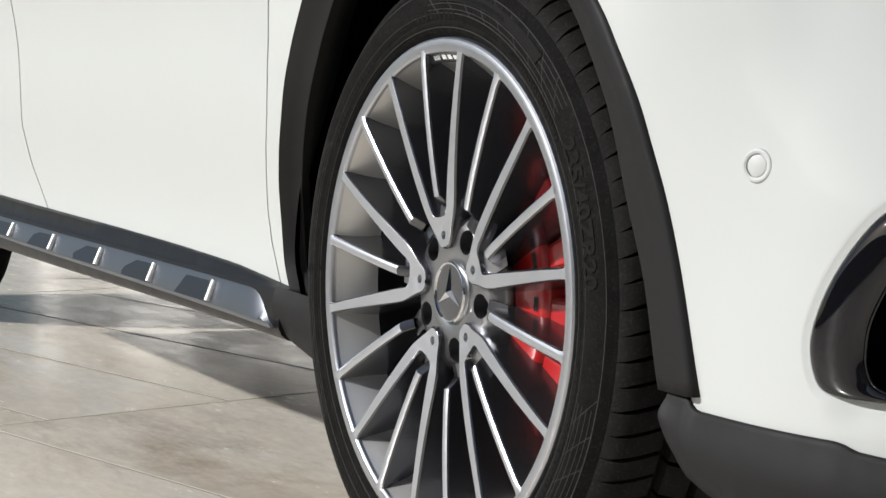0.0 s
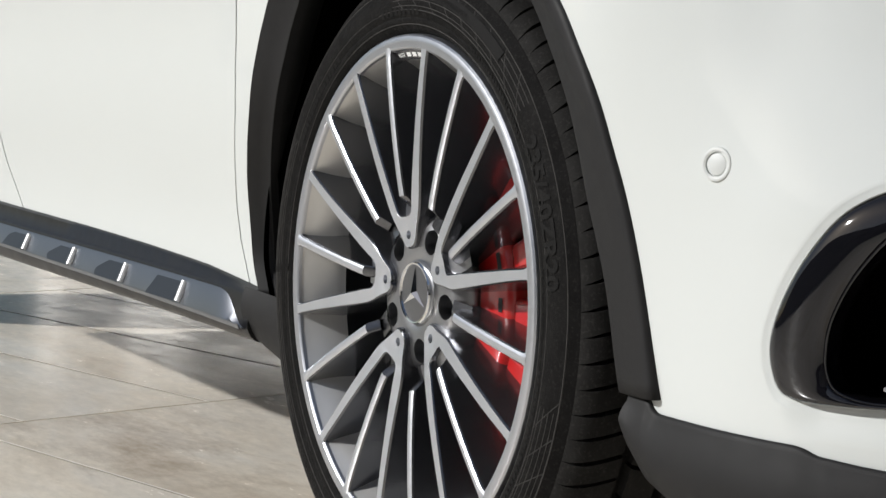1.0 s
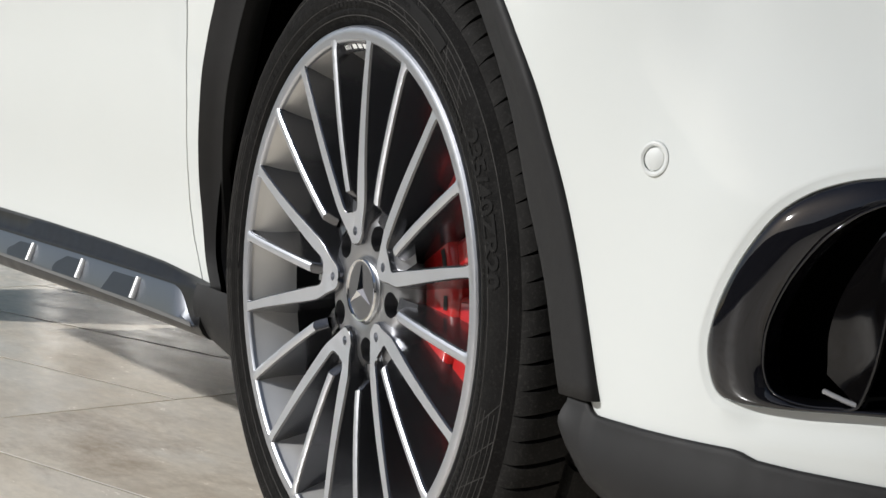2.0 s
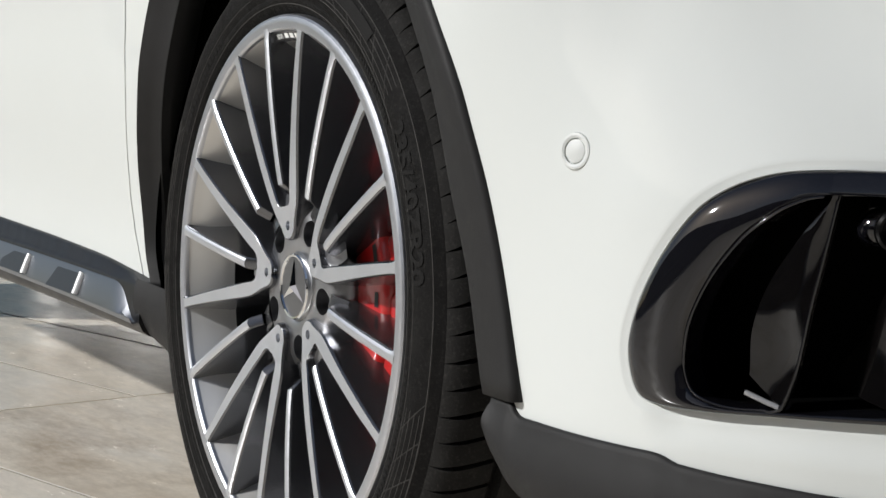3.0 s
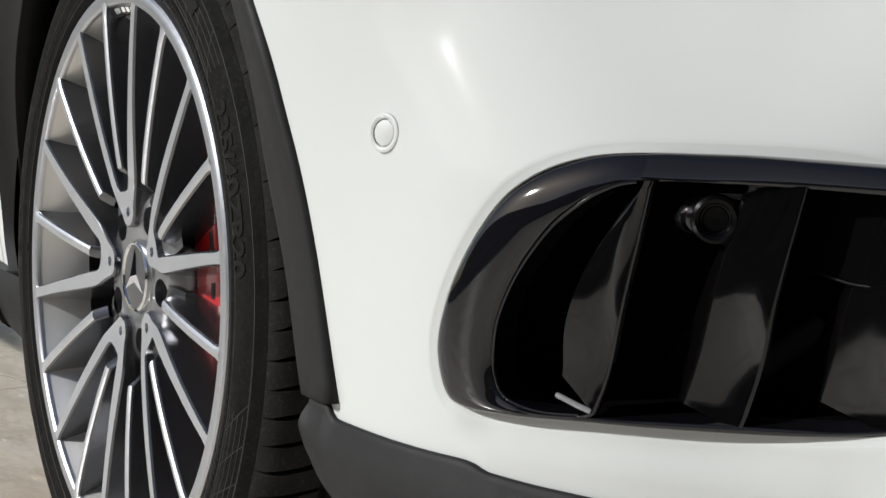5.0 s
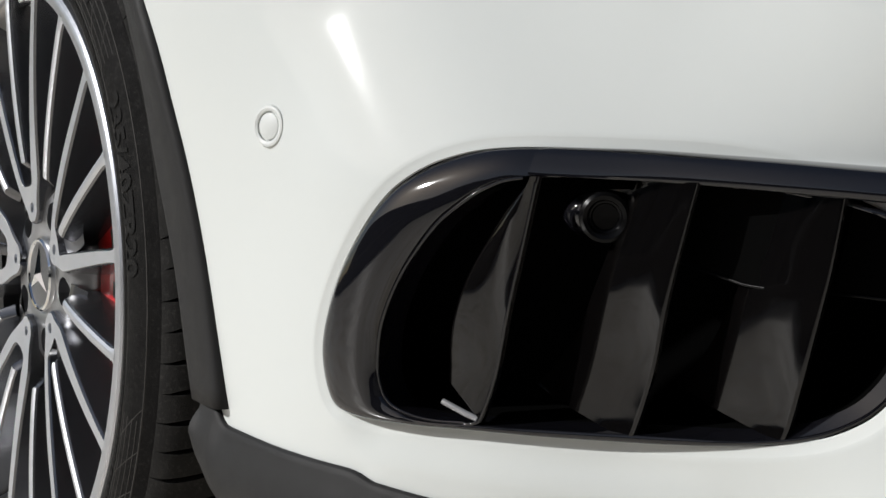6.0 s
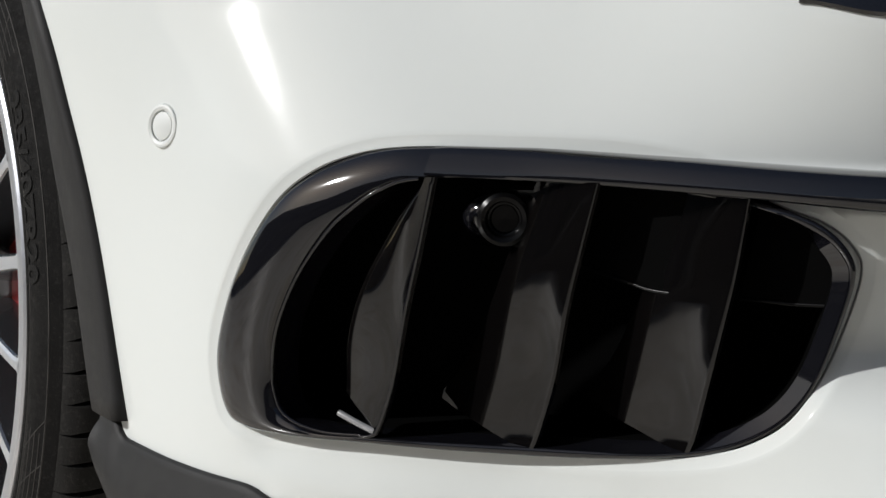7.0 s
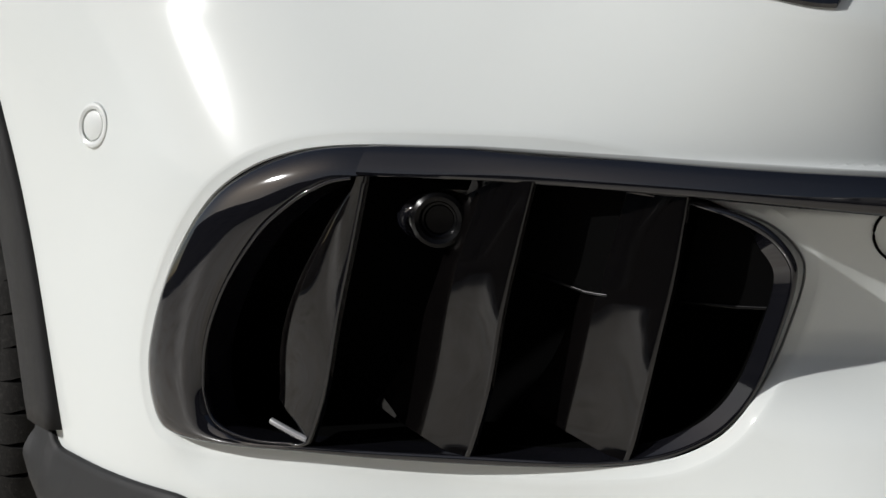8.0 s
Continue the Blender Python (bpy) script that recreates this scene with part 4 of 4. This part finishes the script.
def tread_blocks():
    """Shoulder blocks with slanted slots, then the ribs of the tread."""
    verts, faces = [], []

    def strip(profile, a0, a1, slant, cuts=4, taper=0.0):
        base = len(verts)
        n = len(profile)
        for i in range(cuts + 1):
            for r, y in profile:
                f = i / cuts
                a = a0 + (a1 - a0) * f + slant * (y - 0.02) + (f - 0.5) * taper * (1 - float(step(y, 0.011, 0.022)))
                p = [r * math.cos(a), y, r * math.sin(a)]
                p[2] = max(p[2], -0.3445)
                verts.append(p)
        for i in range(cuts):
            for j in range(n - 1):
                a = base + i * n + j
                faces.append((a, a + 1, a + n + 1, a + n))
        for i in (0, cuts):
            faces.append(tuple(base + i * n + j for j in range(n)))

    shoulder = [(0.3235, 0.0105), (0.3255, 0.0112), (0.3320, 0.0155), (0.3375, 0.0230), (0.3405, 0.0310), (0.3430, 0.0420), (0.3450, 0.0580), (0.3440, 0.0605), (0.3350, 0.0610)]
    count = 88
    for k in range(count):
        a0 = 2 * math.pi * k / count
        gap = 0.0115 if k % 2 else 0.0140
        strip(shoulder, a0, a0 + 2 * math.pi / count - gap, 0.9, taper=gap - 0.0012)
    for y0, y1 in ((0.070, 0.105), (0.114, 0.140), (0.149, 0.184), (0.192, 0.216)):
        rib = [(0.3350, y0), (0.3465, y0 + 0.001), (0.3475 if y1 < 0.19 else 0.345, (y0 + y1) / 2), (0.3465 if y1 < 0.2 else 0.338, y1 - 0.001), (0.3345, y1)]
        for k in range(60):
            a0 = 2 * math.pi * k / 60
            strip(rib, a0, a0 + 2 * math.pi / 60 - 0.012, -0.8, 3)
    mesh = bpy.data.meshes.new("tread")
    mesh.from_pydata(verts, [], faces)
    mesh.update()
    return finish("tread", mesh, WORN, WHEEL, "slotted tyre tread blocks", smooth=35)


tread_blocks()


def wall_y(r):
    """The sidewall's y at radius r."""
    pr = np.array(TYRE_OUT)
    return float(np.interp(r, pr[:, 0], pr[:, 1]))


def on_wall(r, a, out=0.0):
    return (r * math.cos(a), wall_y(r) - out, r * math.sin(a))


def wall_text(text, radius, start, size, out=0.0009, step_deg=None, bold=0.0, mat=None):
    """Raised lettering bent round the sidewall, reading clockwise from the angle start."""
    data = bpy.data.curves.new("lettering", "FONT")
    data.body, data.size, data.resolution_u, data.offset = text, size, 3, bold
    ob = new("lettering", data)
    deps = bpy.context.evaluated_depsgraph_get()
    deps.update()
    mesh = bpy.data.meshes.new_from_object(ob.evaluated_get(deps))
    bpy.data.objects.remove(ob)
    bm = bmesh.new()
    bm.from_mesh(mesh)
    bmesh.ops.triangulate(bm, faces=bm.faces)
    bmesh.ops.subdivide_edges(bm, edges=[e for e in bm.edges if e.calc_length() > size * 0.5], cuts=2)
    for v in bm.verts:
        stretch = 1.0 if step_deg is None else step_deg
        a = radians(start) - v.co.x * stretch / radius
        v.co = Vector(on_wall(radius + v.co.y, a, out))
    out_mesh = bpy.data.meshes.new("lettering")
    bm.to_mesh(out_mesh)
    bm.free()
    return finish("lettering", out_mesh, mat or RIB, WHEEL, "raised tyre lettering", smooth=0)


wall_text("235/40ZR20", 0.2890, 34.5, 0.0240, step_deg=1.17, bold=0.0007)
wall_text("RADIAL  TUBELESS", 0.2785, 11, 0.0062, step_deg=1.35, out=0.0006)
wall_text("TRACTION AA TEMPERATURE A", 0.3025, 87, 0.0066, step_deg=1.15, out=0.0020, mat=RUBBER)
wall_text("DOT", 0.2835, 107, 0.0100, step_deg=1.1, out=0.0006)


def wall_bars(radius, start, stop, height, count, mat=RIB, out=0.0008):
    """Plain bars in place of lettering that cannot be read."""
    rng = random.Random(round(radius * 1e4) + round(start))
    edges = np.linspace(start, stop, count + 1)
    verts, faces = [], []
    for a0, a1 in zip(edges, edges[1:]):
        fill = rng.uniform(0.45, 0.75)
        b = len(verts)
        for a in np.linspace(a0, a0 + (a1 - a0) * fill, 3):
            for r in (radius, radius + height):
                verts.append(on_wall(r, radians(a), out))
        faces += [(b, b + 1, b + 3, b + 2), (b + 2, b + 3, b + 5, b + 4)]
    mesh = bpy.data.meshes.new("lettering")
    mesh.from_pydata(verts, [], faces)
    return finish("lettering", mesh, mat, WHEEL, smooth=0)


wall_bars(0.2835, 101, 84, 0.0085, 9)
wall_bars(0.2805, 82, 70, 0.0055, 14)
wall_bars(0.2800, 62, 36, 0.0050, 22)
wall_bars(0.2800, 150, 122, 0.0060, 16)
wall_bars(0.2790, -8, -40, 0.0050, 22)


def wall_ribs():
    """Fine raised lines and hatching round the sidewall."""
    bm = bmesh.new()

    def arc(r, a0, a1, w=0.0007):
        tube_bm(bm, [on_wall(r, radians(a), 0.0) for a in np.linspace(a0, a1, max(4, int(abs(a1 - a0) / 2)))], w, 5)

    arc(0.2742, 0, 360, 0.0006)
    arc(0.2885, 0, 360, 0.0005)
    arc(0.3140, 0, 360, 0.0007)
    for a0, a1 in ((96, 40), (-14, -70), (215, 150)):
        for r in (0.2925, 0.2985, 0.3045, 0.3095):
            arc(r, a0, a1, 0.00045)
        for a in np.arange(min(a0, a1), max(a0, a1), 6.5):
            tube_bm(bm, [on_wall(r, radians(a + (r - 0.29) * 260), 0.0) for r in np.linspace(0.2890, 0.3130, 6)], 0.00045, 5)
    return part("sidewall_ribs", bm, RIDGE, WHEEL, "fine raised sidewall lines", smooth=60)


wall_ribs()
band = [[on_wall(r, radians(a), 0.0012) for r in np.linspace(0.3005, 0.3105, 4)] for a in np.linspace(91, 52, 30)]
finish("sidewall_band", grid_mesh("sidewall_band", band, flip=True), RIB, WHEEL, "smooth lighter lettering band", smooth=60)


# ---- brake ----
brake = finish("brake_disc", grid_mesh("brake_disc", lathe([(0.070, 0.052), (0.094, 0.054), (0.098, 0.074), (0.102, 0.0760), (0.172, 0.0760), (0.1728, 0.0768), (0.1728, 0.102), (0.10, 0.103)], 120), wrap_u=True),
               STEEL, car, "worn steel brake disc", smooth=35)
brake.location = HUB


def arc_block(bm, r0, r1, a0, a1, y0, y1, bevel=0.004, steps=14):
    """A block bent round the hub, with rounded edges."""
    made = []
    for i in range(steps + 1):
        a = radians(a0 + (a1 - a0) * i / steps)
        made.append([bm.verts.new(disc_point(r, a, y)) for r, y in ((r0, y0), (r1, y0), (r1, y1), (r0, y1))])
    fresh = []
    for p, q in zip(made, made[1:]):
        for k in range(4):
            fresh.append(bm.faces.new((p[k], p[(k + 1) % 4], q[(k + 1) % 4], q[k])))
    fresh += [bm.faces.new(made[0]), bm.faces.new(made[-1][::-1])]
    bmesh.ops.recalc_face_normals(bm, faces=fresh)
    edges = [e for e in {e for f in fresh for e in f.edges} if e.calc_face_angle(0) > 0.6]
    bmesh.ops.bevel(bm, geom=edges, offset=bevel, segments=3, affect="EDGES", profile=0.5)


bm = bmesh.new()
arc_block(bm, 0.128, 0.212, -42, 38, 0.062, 0.125, 0.006)
arc_block(bm, 0.168, 0.212, -62, -38, 0.060, 0.125, 0.006, 8)
arc_block(bm, 0.172, 0.212, 34, 55, 0.060, 0.125, 0.006, 8)
arc_block(bm, 0.086, 0.150, -40, 34, 0.042, 0.075, 0.010)
arc_block(bm, 0.150, 0.205, -30, -16, 0.046, 0.075, 0.006, 6)
arc_block(bm, 0.150, 0.205, -7, 4, 0.046, 0.075, 0.006, 6)
arc_block(bm, 0.150, 0.205, 13, 24, 0.046, 0.075, 0.006, 6)
arc_block(bm, 0.155, 0.190, 30, 44, 0.044, 0.075, 0.005, 6)
arc_block(bm, 0.155, 0.190, -47, -36, 0.044, 0.075, 0.005, 6)
caliper = part("brake_caliper", bm, RED, car, "glossy red brake caliper with black lettering bars", smooth=45)
caliper.location = HUB
for a0, a1, r in ((23, 15, 0.131), (11, 8, 0.131), (4, -2, 0.1295), (-4, -9, 0.1295), (-11, -14, 0.131), (-24, -27, 0.128)):
    rows = [[disc_point(rr, radians(a), 0.0413) for rr in (r, r + 0.0075)] for a in np.linspace(a0, a1, 5)]
    finish("caliper_bar", grid_mesh("caliper_bar", rows), BLACK_INK, caliper, smooth=0)
bm = bmesh.new()
box_bm(bm, (0.05, 0.05, 0.34), Matrix.Translation((0.02, 0.16, 0.10)), 0.01)
box_bm(bm, (0.30, 0.03, 0.03), Matrix.Translation((-0.02, 0.20, -0.12)), 0.008)
upright = part("suspension", bm, CAVE, car, "black suspension upright")
upright.location = HUB

# ---- rear wheel, seen under the sill ----
rear = finish("rear_wheel", grid_mesh("rear_wheel", ground_clamp(lathe([(0.20, 0.05), (0.25, 0.03), (0.28, 0.015), (0.305, 0.014), (0.325, 0.028), (0.340, 0.05), (0.3465, 0.08), (0.3480, 0.17), (0.3460, 0.255), (0.338, 0.288), (0.320, 0.308),
                                                                          (0.29, 0.315), (0.20, 0.29), (0.0, 0.28)], 120)), wrap_u=True), RUBBER, car, "black rear tyre", smooth=40)
rear.location = (-2.835, 0.0, 0.345)

# ---- underside and closed upper body ----
bm = bmesh.new()
box_bm(bm, (1.95, 1.35, 0.10), Matrix.Translation((-1.42, 0.86, 0.30)), 0.02)
box_bm(bm, (0.40, 1.50, 0.12), Matrix.Translation((0.66, 1.00, 0.30)), 0.03)
box_bm(bm, (0.80, 1.00, 0.10), Matrix.Translation((0.0, 0.95, 0.34)), 0.02)
box_bm(bm, (1.10, 1.00, 0.12), Matrix.Translation((-2.95, 0.95, 0.36)), 0.02)
part("underbody", bm, CAVE, car, "black underbody")
top = [[(x, y, 1.0 + 0.05 * math.sin(math.pi * min(max(y / 1.88, 0), 1)) - 0.25 * step(x, 0.35, 0.95)) for y in np.linspace(0.05, 1.85, 14)] for x in np.linspace(0.62, -3.55, 30)]
finish("bonnet", grid_mesh("bonnet", top), PAINT, car, "white upper body", smooth=50)
far = [[(x, 1.885, z) for z in np.linspace(0.32, 1.0, 6)] for x in np.linspace(0.85, -3.6, 12)]
finish("far_side", grid_mesh("far_side", far, flip=True), PAINT, car, "white far flank", smooth=50)
tail = [[(-3.62, y, z) for z in np.linspace(0.36, 1.0, 6)] for y in np.linspace(0.03, 1.885, 8)]
finish("tail", grid_mesh("tail", tail), PAINT, car, "white tail", smooth=50)
quarter = [[(x, float(side_y(-1.6, z)), z) for z in np.linspace(0.72, 0.98, 6)] for x in np.linspace(-2.355, -3.62, 10)]
finish("rear_wing", grid_mesh("rear_wing", quarter), PAINT, car, "white rear wing", smooth=50)


# ---- surroundings ----
def building(name, label, at, size, mat, floors, bays, face_y):
    house = thing(name, label, "building", at)
    bm = bmesh.new()
    box_bm(bm, size, Matrix.Translation((0, 0, size[2] / 2)), 0.05)
    part("wall", bm, mat, house)
    for i in range(floors):
        for j in range(bays):
            bm = bmesh.new()
            w, h = size[0] / bays * 0.5, size[2] / floors * 0.55
            box_bm(bm, (w, 0.12, h), Matrix.Translation((-size[0] / 2 + (j + 0.5) * size[0] / bays, face_y * size[1] / 2, (i + 0.5) * size[2] / floors)), 0.02)
            part("window", bm, PANE, house)
    return house


dark_house = building("building", "dark plain building across the forecourt", (3.0, -32.0, 0), (80, 6, 8.0), FACADE, 3, 14, 1)
dark_house.rotation_euler = (0, 0, radians(4))
# low obstacle out of view, added so the black trim reflects a dark band
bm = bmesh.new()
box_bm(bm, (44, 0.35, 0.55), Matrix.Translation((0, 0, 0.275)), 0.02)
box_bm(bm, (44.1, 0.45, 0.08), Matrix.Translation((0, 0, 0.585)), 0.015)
low_wall = part("added_dark_wall", bm, FACADE)
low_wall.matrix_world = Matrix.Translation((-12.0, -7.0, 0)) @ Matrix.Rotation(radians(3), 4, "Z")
tagged(low_wall, "unseen low dark wall added for reflections", "wall")
# never in view; added to darken what the car's front reflects
front_house = building("building", "unseen dark building added ahead of the car", (17.0, -4.0, 0), (44, 6, 11.0), FACADE, 3, 9, 1)
front_house.rotation_euler = (0, 0, radians(84))
# never in view; added as something bright for the polished paving to mirror
building("building", "unseen pale plastered building added behind the car", (-14.0, 13.0, 0), (40, 6, 6.0), PLASTER, 2, 6, -1)

# ---- paving slabs ----
COLUMN = 1.64
turn = Matrix.Translation(TILE_AT) @ Matrix.Rotation(TILE_TURN, 4, "Z")
rng = random.Random(4)
verts, faces = [], []


def slab_mesh(width):
    bm = bmesh.new()
    box_bm(bm, (COLUMN - 0.005, width - 0.005, 0.02), Matrix.Translation((0, 0, -0.010)), 0.0005, 1)
    mesh = bpy.data.meshes.new("slab")
    bm.to_mesh(mesh)
    bm.free()
    mesh.materials.append(STONE)
    return mesh


def joint(x0, y0, x1, y1):
    b = len(verts)
    verts.extend([(x0, y0, 0.0006), (x1, y0, 0.0006), (x1, y1, 0.0006), (x0, y1, 0.0006)])
    faces.append((b, b + 1, b + 2, b + 3))


WIDE, NARROW = slab_mesh(0.825), slab_mesh(0.3713)
laid = []
for c in range(-6, 6):
    x0 = (c - 0.068) * COLUMN
    mesh, width, first = (WIDE, 0.825, -8 * 0.825) if c % 2 == 0 else (NARROW, 0.3713, 0.487 - 19 * 0.3713)
    count = 16 if c % 2 == 0 else 36
    joint(x0 - 0.0015, -6.5, x0 + 0.0015, 6.5)
    for j in range(count):
        y0 = first + j * width
        joint(x0 + 0.0015, y0 - 0.0025, x0 + COLUMN - 0.0015, y0 + 0.0025)
        laid.append((mesh, x0 + COLUMN / 2, y0 + width / 2))
joint_mesh = bpy.data.meshes.new("joints")
joint_mesh.from_pydata(verts, [], faces)
joints = finish("mortar", joint_mesh, GROUT, floor, "pale joint mortar", smooth=0)
joints.matrix_local = turn
for mesh, x, y in laid:
    stone = new("slab", mesh)
    stone.parent = floor
    stone.matrix_local = turn @ Matrix.Translation((x, y, rng.uniform(-0.0001, 0.0001)))
